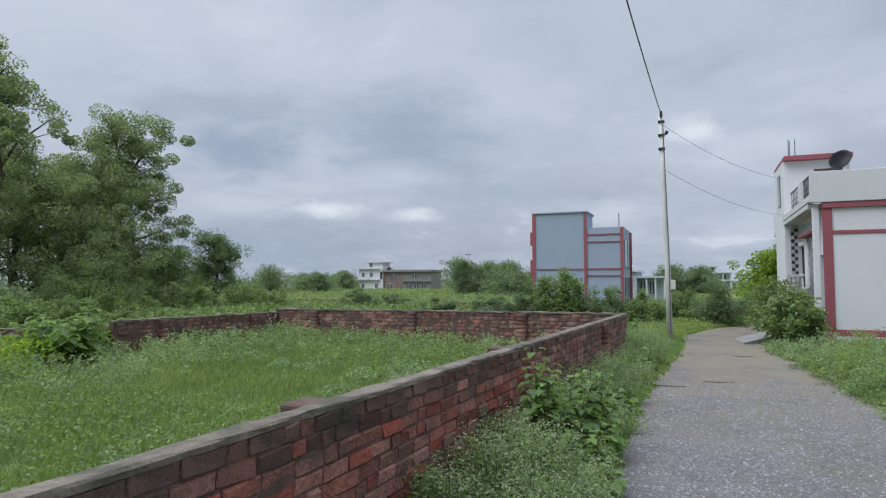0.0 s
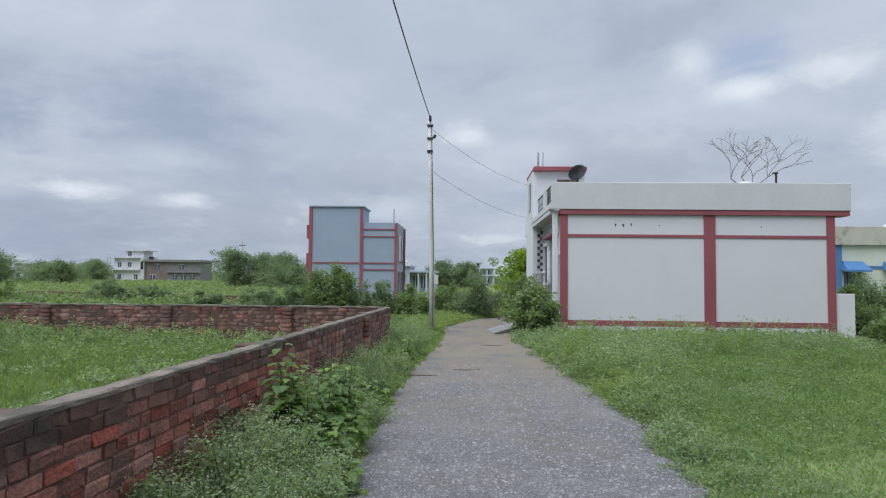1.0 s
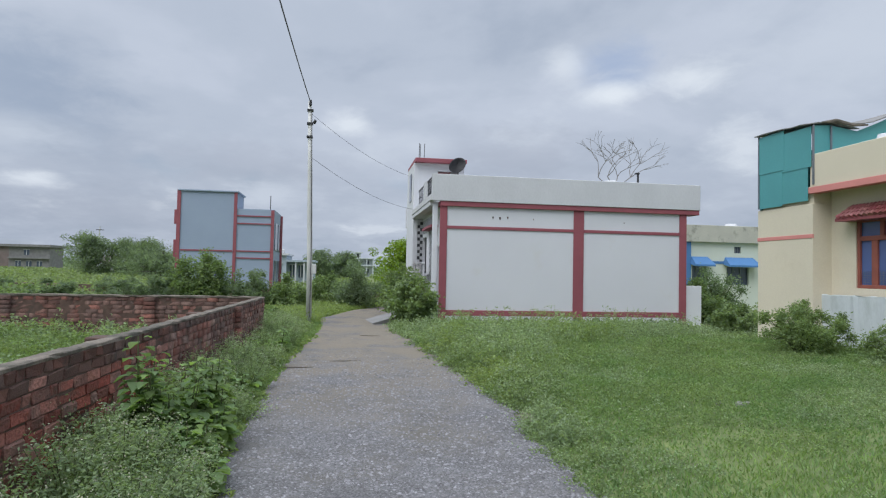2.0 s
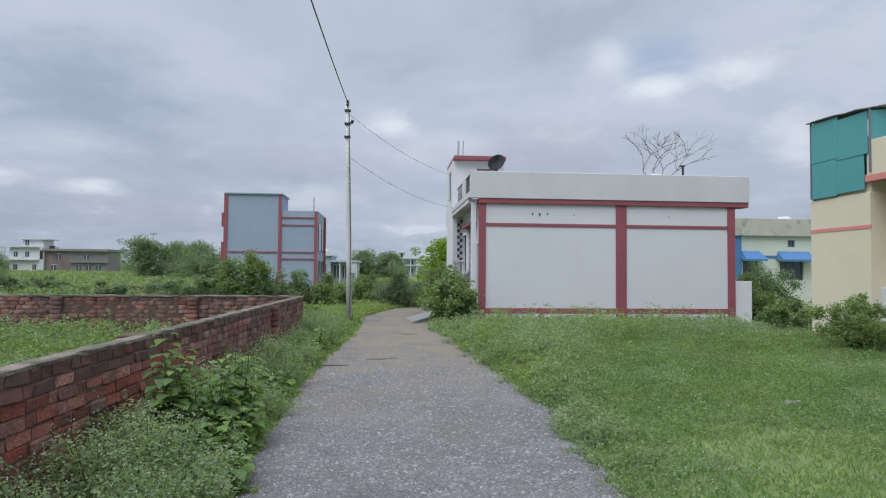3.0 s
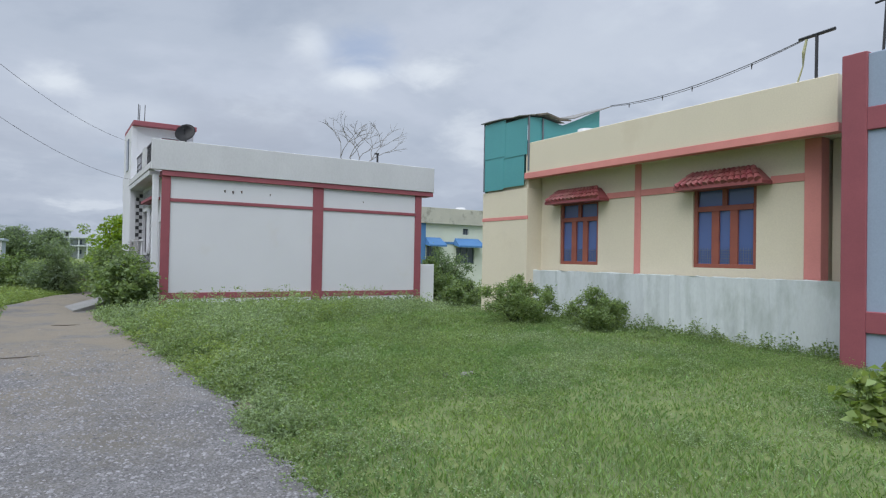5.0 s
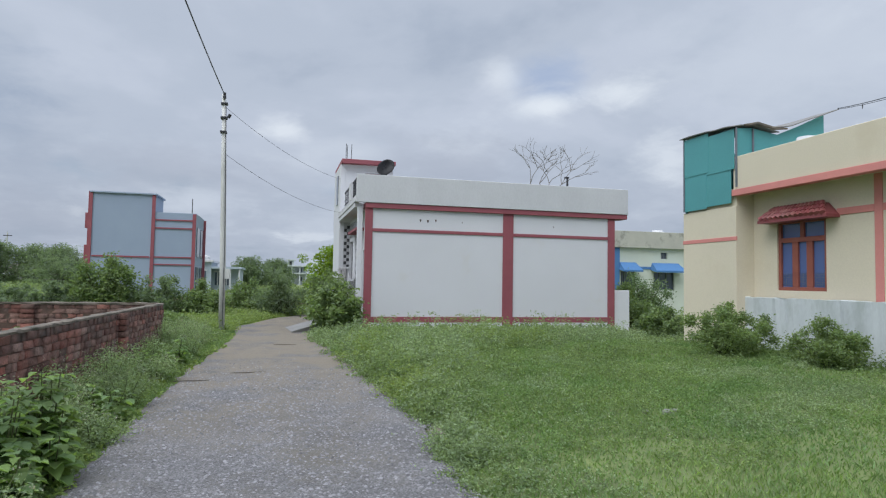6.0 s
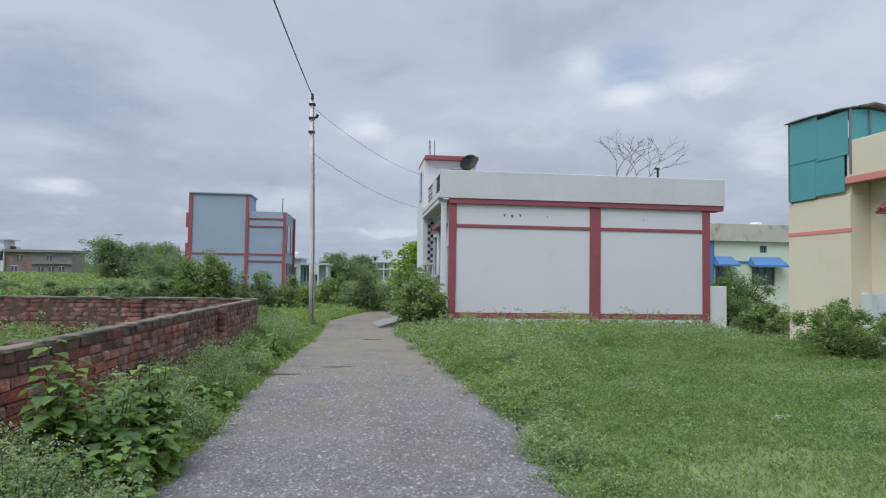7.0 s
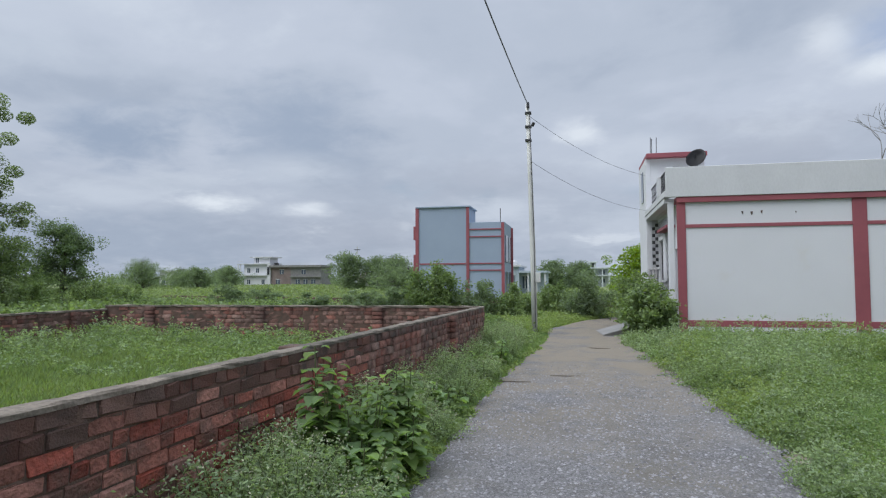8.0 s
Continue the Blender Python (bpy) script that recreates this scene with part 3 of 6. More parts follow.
def strip_box(start, ang, length, half, z0, z1, seed, rough=0.006, step=0.16):
    """A long block along a line with slightly uneven edges."""
    r = random.Random(seed)
    bm = bmesh.new()
    d, s = Vector((math.cos(ang), math.sin(ang), 0)), Vector((-math.sin(ang), math.cos(ang), 0))
    rings = []
    k = max(2, int(length / step))
    for i in range(k + 1):
        p = Vector((*start, 0)) + d * (length * i / k)
        j = lambda: r.uniform(-rough, rough)
        rings.append([bm.verts.new(p + s * (half * a + j()) + Vector((0, 0, z + (j() if z == z1 else 0)))) for a, z in ((-1, z0), (1, z0), (1, z1 - 0.008), (0.85, z1), (-0.85, z1), (-1, z1 - 0.008))])
    for a, b in zip(rings, rings[1:]):
        for q in range(6):
            bm.faces.new([a[q], a[(q + 1) % 6], b[(q + 1) % 6], b[q]])
    bm.faces.new(rings[0])
    bm.faces.new(rings[-1])
    return bm


WALL_A, WALL_B = Vector((-2.335, -1.2, 0)), Vector((-1.92, 14.3, 0))
WALL_ANG = math.atan2(WALL_B.y - WALL_A.y, WALL_B.x - WALL_A.x)
WALL_LEN = (WALL_B - WALL_A).length
Z0 = -0.02
brick_wall = tagged(new("wall_east"), "weathered red brick boundary wall with cement coping beside the lane", "wall", kind="structure")
brick_wall.location = WALL_A
BASE[brick_wall.name] = WALL_A.copy()
part("mortar", strip_box(WALL_A.xy, WALL_ANG, WALL_LEN, 0.049, Z0 - 0.1, 0.965, 3, 0.004), MORTAR, brick_wall)
part("coping", strip_box(WALL_A.xy, WALL_ANG, WALL_LEN, 0.062, 0.956, 0.988, 4, 0.006, 0.11), CEMENT, brick_wall, "rough grey cement coping")
for k, u in enumerate((4.15, 7.4, 10.6, 13.4)):
    c = WALL_A + (WALL_B - WALL_A).normalized() * u
    part("pilaster", box(c.x - 0.25, c.x - 0.055, c.y - 0.12, c.y + 0.12, Z0 - 0.1, 0.975, 0.01), MORTAR, brick_wall)
for u in (12.4,):
    c = WALL_A + (WALL_B - WALL_A).normalized() * u + Vector((0.085, 0, 0))
    joined_bricks("pilaster", [(0.0, q, 0.215, False) for q in range(11)], c.xy, WALL_ANG, BRICK_FAR, brick_wall, Z0)
back_wall = tagged(new("wall_north"), "weathered red brick boundary wall at the back of the plot", "wall", kind="structure")
BACK_A, BACK_B = Vector((-10.9, 14.05, 0)), Vector((-1.98, 14.38, 0))
left_wall = tagged(new("wall_west"), "weathered red brick boundary wall along the far side of the plot", "wall", kind="structure")
LEFT_A, LEFT_B = Vector((-11.15, 9.1, 0)), Vector((-10.9, 13.98, 0))
stub_wall = tagged(new("wall_stub"), "low broken run of old brick wall in the weeds", "wall", kind="structure")
STUB_A, STUB_B = Vector((-14.5, 8.4, 0)), Vector((-11.25, 9.1, 0))
for ob, a, b, courses, seed in ((back_wall, BACK_A, BACK_B, 11, 11), (left_wall, LEFT_A, LEFT_B, 10, 12), (stub_wall, STUB_A, STUB_B, 8, 13)):
    ob.location = a
    BASE[ob.name] = a.copy()
    ang, ln = math.atan2(b.y - a.y, b.x - a.x), (b - a).length
    top = courses * COURSE
    part("mortar", strip_box(a.xy, ang, ln, 0.057, -0.15, top - 0.02, seed), MORTAR, ob)
    part("coping", strip_box(a.xy, ang, ln, 0.075, top - 0.03, top + 0.01, seed + 1, 0.010), CEMENT, ob, "rough grey cement coping")
    joined_bricks("brickwork", list(brick_rows(ln, courses, seed)), a.xy, ang, BRICK_FAR, ob, -0.02)
    u = 1.2
    while u < ln - 0.5:
        c = a + (b - a).normalized() * u
        if ob is back_wall:
            joined_bricks("pilaster", [(0.0, q, 0.215, False) for q in range(courses)], (c.x, c.y - 0.075), ang, BRICK_FAR, ob, -0.02)
        elif ob is left_wall:
            joined_bricks("pilaster", [(0.0, q, 0.215, False) for q in range(courses)], (c.x + 0.075, c.y), ang, BRICK_FAR, ob, -0.02)
        u += 2.75

# ---- white house with dark red bands ----
def slab(name, dims, mat, parent, label="", bevel=0.01):
    return part(name, box(*dims, bevel=bevel), mat, parent, label)


YF = 20.2
house = thing("white_house", (7.2, 24.5, 0), "single-storey white plastered house with dark red painted bands", "house")
slab("plinth", (2.98, 11.42, YF - 0.02, 31.5, -0.2, 0.24), WHITE, house)
part("wall", wall_with_holes(2.9, 11.46, 0.22, 3.9, [], 0.23, lambda u, w, z: (u, YF + w, z)), WHITE, house, "plain white plastered side wall")
slab("wall", (11.23, 11.46, YF + 0.23, 31.5, 0.22, 3.9), WHITE, house)
slab("wall", (2.9, 11.23, 31.3, 31.5, 0.22, 3.9), WHITE, house)
# front of the house, facing the lane: recessed porch with openings
part("wall", wall_with_holes(YF + 0.23, 31.3, 0.22, 3.9, [(20.75, 21.75, 0.24, 2.5), (24.2, 25.9, 1.55, 3.0), (26.5, 27.7, 1.1, 2.4)], 0.23, lambda u, w, z: (3.02 + w, u, z)), WHITE, house)
for x0, x1 in ((2.86, 3.10), (7.40, 7.76), (11.22, 11.48)):
    slab("pilaster", (x0, x1, YF - 0.035, YF, -0.05, 3.80), RED, house, "dark red painted pilaster", 0.006)
slab("band", (2.86, 11.92, YF - 0.09, YF + 0.5, 3.76, 3.92), RED, house, "dark red painted band under the parapet", 0.006)
for x0, x1 in ((3.10, 7.40), (7.76, 11.22)):
    slab("band", (x0, x1, YF - 0.028, YF, 3.03, 3.13), RED, house, "", 0.005)
    slab("band", (x0, x1, YF - 0.028, YF, 0.21, 0.39), RED, house, "", 0.005)
slab("roof_slab", (2.85, 11.92, YF + 0.4, 31.8, 3.80, 3.95), WHITE_OLD, house)
slab("porch_roof", (2.57, 2.85, YF + 0.4, 26.0, 3.80, 3.95), WHITE_OLD, house)
slab("parapet", (2.57, 11.94, YF - 0.12, YF + 0.03, 3.92, 4.79), WHITE_OLD, house, "weathered white parapet with dark streaks")
slab("parapet", (11.87, 11.94, YF + 0.03, 31.8, 3.94, 4.79), WHITE_OLD, house)
slab("parapet", (2.85, 11.79, 31.65, 31.8, 3.94, 4.79), WHITE_OLD, house)
# balcony edge over the porch: solid pieces with iron railings between them
slab("balcony_edge", (2.55, 2.72, YF + 0.035, 26.0, 3.955, 4.14), WHITE_OLD, house)
slab("balcony_edge", (2.55, 2.72, 21.55, 22.15, 4.14, 4.75), WHITE_OLD, house)
for y0, y1 in ((YF + 0.1, 21.55), (22.15, 24.2)):
    rail = slab("railing", (2.60, 2.64, y0, y1, 4.70, 4.74), BLACK, house, "black iron balcony railing", 0)
    slab("rail", (2.61, 2.63, y0, y1, 4.42, 4.44), BLACK, rail, "", 0)
    slab("rail", (2.61, 2.63, y0, y1, 4.26, 4.28), BLACK, rail, "", 0)
    for k in range(6):
        yy = y0 + (y1 - y0) * (k + 0.5) / 6
        slab("baluster", (2.61, 2.63, yy - 0.01, yy + 0.01, 4.14, 4.72), BLACK, rail, "", 0)
slab("porch_post", (2.64, 2.80, YF + 0.06, YF + 0.22, -0.1, 3.80), WHITE, house)
slab("porch_wall", (2.56, 2.64, 22.0, 25.9, 0.2, 1.05), TILE_LIGHT, house, "low tiled porch wall")
for k in range(9):
    part("baluster", tube([(2.60, 22.1 + 0.42 * k, 1.03), (2.60, 22.1 + 0.42 * k, 1.40), (2.60, 22.1 + 0.42 * k, 1.90)], (0.022, 0.038, 0.022), 6), WHITE_OLD, house)
slab("handrail", (2.56, 2.64, 22.0, 25.9, 1.88, 1.95), WHITE_OLD, house)
for k, (y0, w) in enumerate(((22.4, 0.5), (23.3, 0.35), (24.3, 0.6))):
    bm = bmesh.new()
    cols = []
    for q in range(9):
        yy, fold = y0 + w * q / 8, 0.018 * math.sin(q * 1.9 + k)
        cols.append([bm.verts.new((2.53 + fold * f, yy, z)) for f, z in ((0.1, 1.97), (0.7, 1.7), (1.0, 1.32 + 0.10 * k + 0.03 * math.sin(q * 0.9)))])
    for a, b in zip(cols, cols[1:]):
        for q in range(2):
            bm.faces.new([a[q], b[q], b[q + 1], a[q + 1]])
    bmesh.ops.solidify(bm, geom=bm.faces[:], thickness=0.006)
    part("hung_cloth", bm, CLOTH, house, "washing hung over the porch rail")
slab("porch_floor", (2.50, 3.02, YF + 0.25, 26.0, -0.2, 0.30), CONCRETE, house)
# chequered tile cladding
for mat_t, par in ((TILE_DARK, 0), (TILE_LIGHT, 1)):
    bm = bmesh.new()
    for i in range(30):
        for k in range(26):
            y0, z0 = 22.0 + i * 0.125, 0.3 + k * 0.13
            if (i + k) % 2 == par and not (23.45 < y0 + 0.06 and 1.45 < z0 + 0.05 < 3.08):
                box(2.99, 3.02, y0, y0 + 0.12, z0, z0 + 0.125, 0, bm)
    for i in range(2):
        for k in range(26):
            if (i + k) % 2 == par:
                box(2.80 + i * 0.11, 2.905 + i * 0.11, 25.97, 26.0, 0.3 + k * 0.13, 0.425 + k * 0.13, 0, bm)
    part("tile_cladding", bm, mat_t, house, "dark and light chequered facade tiles")["kind"] = "stuff"
slab("door_leaf", (3.12, 3.17, 20.75, 21.75, 0.24, 2.5), DARK, house, "dark open doorway")
slab("window", (3.12, 3.15, 24.2, 25.9, 1.55, 3.0), DARK, house)
slab("window_frame", (2.95, 3.015, 23.5, 24.15, 1.5, 3.1), WHITE, house, "white window surround")
slab("tower_wall", (2.805, 3.02, 26.005, 26.2, -0.1, 3.9), WHITE_OLD, house)
slab("window", (3.12, 3.15, 26.5, 27.7, 1.1, 2.4), PANE_DARK, house)
slab("shade_slab", (2.74, 3.02, 21.6, 24.0, 3.16, 3.26), RED, house, "dark red window shade")
# stair tower on the roof
slab("tower_wall", (2.60, 2.80, 26.0, 28.6, -0.1, 6.15), WHITE, house)
part("tower_wall", wall_with_holes(2.80, 4.72, 3.9, 6.15, [(3.6, 4.5, 5.2, 5.85)], 0.2, lambda u, w, z: (u, 26.0 + w, z)), WHITE, house)
slab("tower_wall", (4.52, 4.72, 26.2, 28.6, 3.95, 6.15), WHITE, house)
slab("tower_roof", (2.62, 4.78, 25.7, 28.8, 6.15, 6.32), RED, house, "dark red painted edge of the stair tower roof")
slab("tower_window", (2.57, 2.60, 26.8, 27.5, 4.6, 5.8), PANE_DARK, house)
for xx, yy in ((2.78, 25.85), (3.0, 25.9), (2.85, 26.1)):
    part("rebar", tube([(xx, yy, 6.28), (xx + 0.01, yy, 6.95)], 0.013, 5), BLACK, house)

low_wall = thing("yard_wall", (11.8, 20.3, 0), "short low white yard wall beside the house", "wall")
slab("wall_body", (11.50, 12.08, YF + 0.02, YF + 0.20, -0.1, 1.31), WHITE, low_wall)

for x, z, w in ((4.62, 3.47, 0.05), (4.86, 3.46, 0.06), (5.12, 3.48, 0.05), (6.0, 3.44, 0.03), (9.2, 3.42, 0.03)):
    part("chip", tube([(x, YF - 0.004, z), (x + 0.01, YF - 0.002, z - w * 1.6)], (w * 0.6, w * 0.2), 6), MORTAR, house)
# satellite dish, tank and post on the roof
dish = thing("satellite_dish", (4.3, 25.4, 4.8), "dark mesh satellite dish on the stair tower roof edge", "dish")
bm = bmesh.new()
rings = []
dn = Vector((-0.05, -0.93, 0.36)).normalized()
da = dn.orthogonal().normalized()
db = dn.cross(da)
for k in range(6):
    rr = 0.42 * k / 5
    rings.append([bm.verts.new(Vector((4.32, 25.45, 5.98)) + da * rr * math.cos(q * 0.3927) + db * rr * 0.72 * math.sin(q * 0.3927) + dn * (rr * rr * 0.55)) for q in range(16)] if k else [bm.verts.new((4.32, 25.45, 5.98))] * 16)
for a, b in zip(rings, rings[1:]):
    for q in range(16):
        f = [a[q], b[q], b[(q + 1) % 16], a[(q + 1) % 16]]
        bm.faces.new(f if a[0] is not a[1] else f[:3])
bmesh.ops.solidify(bm, geom=bm.faces[:], thickness=0.02)
part("dish", bm, BLACK, dish, "", True)
part("arm", tube([(4.32, 25.45, 5.98), (4.2, 25.1, 6.1)], 0.012, 5), BLACK, dish)
part("mast", tube([(4.38, 25.6, 3.95), (4.38, 25.55, 5.98)], 0.03, 8), BLACK, dish)


def tank(name, x, y, z, r, h, label):
    t = thing(name, (x, y, z), label, "water tank")
    prof = [(r * 0.94, 0), (r, 0.05), (r, h * 0.3), (r * 0.97, h * 0.33), (r, h * 0.36), (r, h * 0.7), (r * 0.92, h * 0.82), (r * 0.45, h * 0.93), (r * 0.42, h), (0.0, h * 1.02)]
    bm = bmesh.new()
    rings = [[bm.verts.new((x + q * math.cos(a * 0.2618), y + q * math.sin(a * 0.2618), z + hh)) for a in range(24)] for q, hh in prof]
    for a, b in zip(rings, rings[1:]):
        for k in range(24):
            bm.faces.new([a[k], a[(k + 1) % 24], b[(k + 1) % 24], b[k]])
    bmesh.ops.remove_doubles(bm, verts=bm.verts[:], dist=0.001)
    part("tank_body", bm, TANK, t, "", True)
    return t


tank("water_tank", 11.05, 25.5, 3.95, 0.62, 1.72, "white plastic water tank standing on the flat roof")
post = thing("roof_post", (10.57, 22.0, 3.95), "short dark post standing on the flat roof", "post")
part("pole", tube([(10.57, 22.0, 3.95), (10.57, 22.0, 5.42)], 0.04, 8), BLACK, post)
slab("cap", (10.46, 10.62, 21.94, 22.06, 5.40, 5.46), BLACK, post)

# concrete ramp from the lane to the porch
ramp = thing("ramp", (1.8, 20.7, 0), "cracked grey concrete ramp from the lane up to the porch", "ramp")
bm = bmesh.new()
vs = [bm.verts.new(p) for p in ((0.72, 19.2, 0.03), (2.45, 20.4, 0.42), (2.45, 22.6, 0.42), (0.55, 20.7, 0.03), (0.72, 19.2, -0.15), (2.45, 20.4, -0.15), (2.45, 22.6, -0.15), (0.55, 20.7, -0.15))]
for f in ((0, 1, 2, 3), (7, 6, 5, 4), (0, 4, 5, 1), (1, 5, 6, 2), (2, 6, 7, 3), (3, 7, 4, 0)):
    bm.faces.new([vs[k] for k in f])
bmesh.ops.bevel(bm, geom=bm.edges[:], offset=0.015, segments=1, affect="EDGES")
part("ramp_slab", bm, CONCRETE, ramp)

# ---- cream house with tiled window awnings ----
XW, XP = 10.69, 10.20
cream = thing("cream_house", (14.5, 9.3, 0), "cream plastered house with salmon bands and tiled window awnings", "house")
WIN = [(10.81, 12.06, 1.45, 2.93), (7.06, 8.34, 1.45, 2.98)]
part("wall", wall_with_holes(6.0, 12.74, 0.0, 3.62, WIN, 0.25, lambda u, w, z: (XW + w, u, z)), BEIGE, cream, "cream plastered wall")
slab("wall", (XW + 0.25, 19.0, 6.0, 6.22, 0, 3.62), BEIGE, cream)
slab("wall", (18.8, 19.0, 6.22, 14.6, 0, 3.62), BEIGE, cream)
slab("roof_slab", (XP + 0.02, 19.2, 5.55, 14.55, 3.60, 3.72), BEIGE, cream)
slab("parapet", (XP, XP + 0.14, 5.5, 12.8, 3.69, 4.44), BEIGE, cream, "cream plastered parapet")
slab("parapet", (XP + 0.14, 19.2, 5.5, 5.64, 3.72, 4.44), BEIGE, cream)
slab("band", (XP - 0.03, XP + 0.16, 5.47, 12.82, 3.55, 3.69), SALMON, cream, "salmon painted band under the parapet", 0.006)
slab("wing_wall", (XP + 0.01, 12.5, 12.74, 14.62, -0.1, 3.33), BEIGE, cream, "cream plastered side wing")
slab("wing_wall", (XP + 0.06, 12.4, 12.76, 14.5, 3.33, 3.60), BEIGE, cream)
slab("band", (XP + 0.0, XP + 0.05, 12.735, 14.63, 2.55, 2.64), SALMON, cream, "", 0.005)
slab("band", (XW - 0.02, XW + 0.01, 9.60, 9.76, 1.2, 3.60), SALMON, cream, "salmon painted upright band", 0.005)
slab("pilaster", (XW - 0.04, XW + 0.2, 5.95, 6.22, 1.2, 3.60), SALMON, cream, "salmon painted corner pilaster", 0.006)
for y0, y1 in ((12.2, 12.55), (9.76, 10.55), (8.65, 9.60), (6.22, 6.8)):
    slab("band", (XW - 0.018, XW + 0.01, y0, y1, 2.92, 3.05), SALMON, cream, "", 0.004)
slab("side_recess", (XW + 0.3, 12.5, 5.0, 5.95, 0, 3.6), BEIGE, cream)


def casement(y0, y1, z0, z1, parent):
    """A wooden window: two lights over three casements, with blue panes and a mesh in the lower corners."""
    x0, x1 = XW + 0.05, XW + 0.12
    t = 0.075
    w = part("window", box(x0 - 0.02, x1, y0, y1, z0, z0 + t, 0.006), WOOD, parent, "red-brown wooden window with blue panes")
    slab("frame", (x0 - 0.02, x1, y0, y1, z1 - t, z1), WOOD, w, "", 0.006)
    slab("frame", (x0 - 0.02, x1, y0, y0 + t, z0 + t, z1 - t), WOOD, w, "", 0.006)
    slab("frame", (x0 - 0.02, x1, y1 - t, y1, z0 + t, z1 - t), WOOD, w, "", 0.006)
    zt = z1 - 0.42
    slab("transom", (x0 - 0.015, x1, y0 + t, y1 - t, zt - 0.05, zt + 0.05), WOOD, w, "", 0.005)
    ym = (y0 + y1) / 2
    slab("mullion", (x0 - 0.015, x1, ym - 0.05, ym + 0.05, zt + 0.05, z1 - t), WOOD, w, "", 0.005)
    third = (y1 - y0 - 2 * t) / 3
    for k in (1, 2):
        yy = y0 + t + third * k
        slab("mullion", (x0 - 0.015, x1, yy - 0.075, yy + 0.075, z0 + t, zt - 0.05), WOOD, w, "", 0.005)
    slab("pane", (x0 + 0.03, x0 + 0.036, y0 + t, ym - 0.05, zt + 0.05, z1 - t), PANE, w, "", 0)
    slab("pane", (x0 + 0.03, x0 + 0.036, ym + 0.05, y1 - t, zt + 0.05, z1 - t), PANE, w, "", 0)
    for k in range(3):
        a = y0 + t + third * k + (0.075 if k else 0)
        b = y0 + t + third * (k + 1) - (0.075 if k < 2 else 0)
        slab("pane", (x0 + 0.03, x0 + 0.036, a, b, z0 + t, zt - 0.05), PANE, w, "blue curtained pane", 0)
        bm = bmesh.new()
        for q in range(1, 6):
            box(x0 + 0.018, x0 + 0.022, a, b, z0 + t + 0.05 * q, z0 + t + 0.05 * q + 0.005, 0, bm)
            yy = a + (b - a) * q / 6
            box(x0 + 0.018, x0 + 0.022, yy, yy + 0.005, z0 + t, z0 + t + 0.3, 0, bm)
        part("wire_mesh", bm, FRAME_GREY, w, "fine wire mesh")


def awning(y0, y1, z, parent):
    """A small hipped awning: a cement slab under rows of half-round tiles."""
    out, rise = 0.33, 0.31
    bm = bmesh.new()
    hip = 0.24
    lo = [(XW - out, y0, z), (XW - out, y1, z), (XW, y1, z), (XW, y0, z)]
    hi = [(XW - 0.10, y0 + hip, z + rise), (XW - 0.10, y1 - hip, z + rise), (XW, y1 - hip, z + rise), (XW, y0 + hip, z + rise)]
    v0 = [bm.verts.new(p) for p in lo]
    vm = [bm.verts.new((p[0], p[1], p[2] + 0.06)) for p in lo]
    v1 = [bm.verts.new(p) for p in hi]
    bm.faces.new(v0[::-1])
    bm.faces.new(v1)
    for a, b in ((v0, vm), (vm, v1)):
        for k in range(4):
            bm.faces.new([a[k], a[(k + 1) % 4], b[(k + 1) % 4], b[k]])
    root = part("awning", bm, AWNING, parent, "dark red tiled window awning")
    n = int((y1 - y0) / 0.125)
    for row in range(3):
        f0, f1 = row / 3, (row + 1) / 3 + 0.06
        for k in range(n):
            f = (k + 0.5) / n
            ya = y0 + hip * f0 + (y1 - y0 - 2 * hip * f0) * f
            yb = y0 + hip * f1 + (y1 - y0 - 2 * hip * f1) * f
            xa, xb = XW - out + (out - 0.10) * f0 - 0.012, XW - out + (out - 0.10) * f1 - 0.012
            za, zb = z + 0.065 + (rise - 0.06) * f0 + 0.012, z + 0.065 + (rise - 0.06) * f1
            part("tile", tube([(xa, ya, za), (xb, yb, zb)], (0.058, 0.048), 7), AWNING, root)


for y0, y1, z0, z1 in WIN:
    casement(y0, y1, z0, z1, cream)
awning(10.49, 12.26, 2.88, cream)
awning(6.77, 8.55, 2.91, cream)

dado = thing("compound_wall", (10.45, 9.0, 0), "pale limewashed compound wall with grey stains in front of the house", "wall")
part("wall_body", strip_box((10.52, 5.25), math.pi / 2, 7.5, 0.07, -0.2, 1.29, 9, 0.012, 0.11), PALE, dado)

shed = thing("sheet_enclosure", (11.5, 13.6, 3.3), "teal sheet-metal enclosure built on the side wing roof", "shed")
for k, (y0, y1, z0, z1) in enumerate(((12.84, 13.72, 3.40, 4.24), (13.68, 14.55, 3.36, 4.30), (12.72, 13.66, 4.16, 5.08), (13.60, 14.50, 4.22, 5.17))):
    slab("sheet", (XP - 0.024 - 0.006 * k, XP - 0.016 - 0.006 * k, y0, y1, z0, z1), TEAL, shed, "", 0.002)
bm = bmesh.new()
tops = ((XP + 0.02, 5.09), (10.62, 5.12), (11.32, 5.02), (11.9, 5.26), (12.64, 5.60))
edges = [[bm.verts.new((x, yy, zz)) for x, z in tops for zz in (3.73, z)] for yy in (12.705, 12.725)]
for k in range(0, 2 * len(tops) - 2, 2):
    for e in edges:
        bm.faces.new([e[k], e[k + 2], e[k + 3], e[k + 1]])
    bm.faces.new([edges[0][k + 1], edges[0][k + 3], edges[1][k + 3], edges[1][k + 1]])
bmesh.ops.recalc_face_normals(bm, faces=bm.faces[:])
part("sheet", bm, TEAL, shed)
slab("sheet", (XP, 12.7, 14.50, 14.52, 3.33, 4.95), TEAL, shed, "", 0)
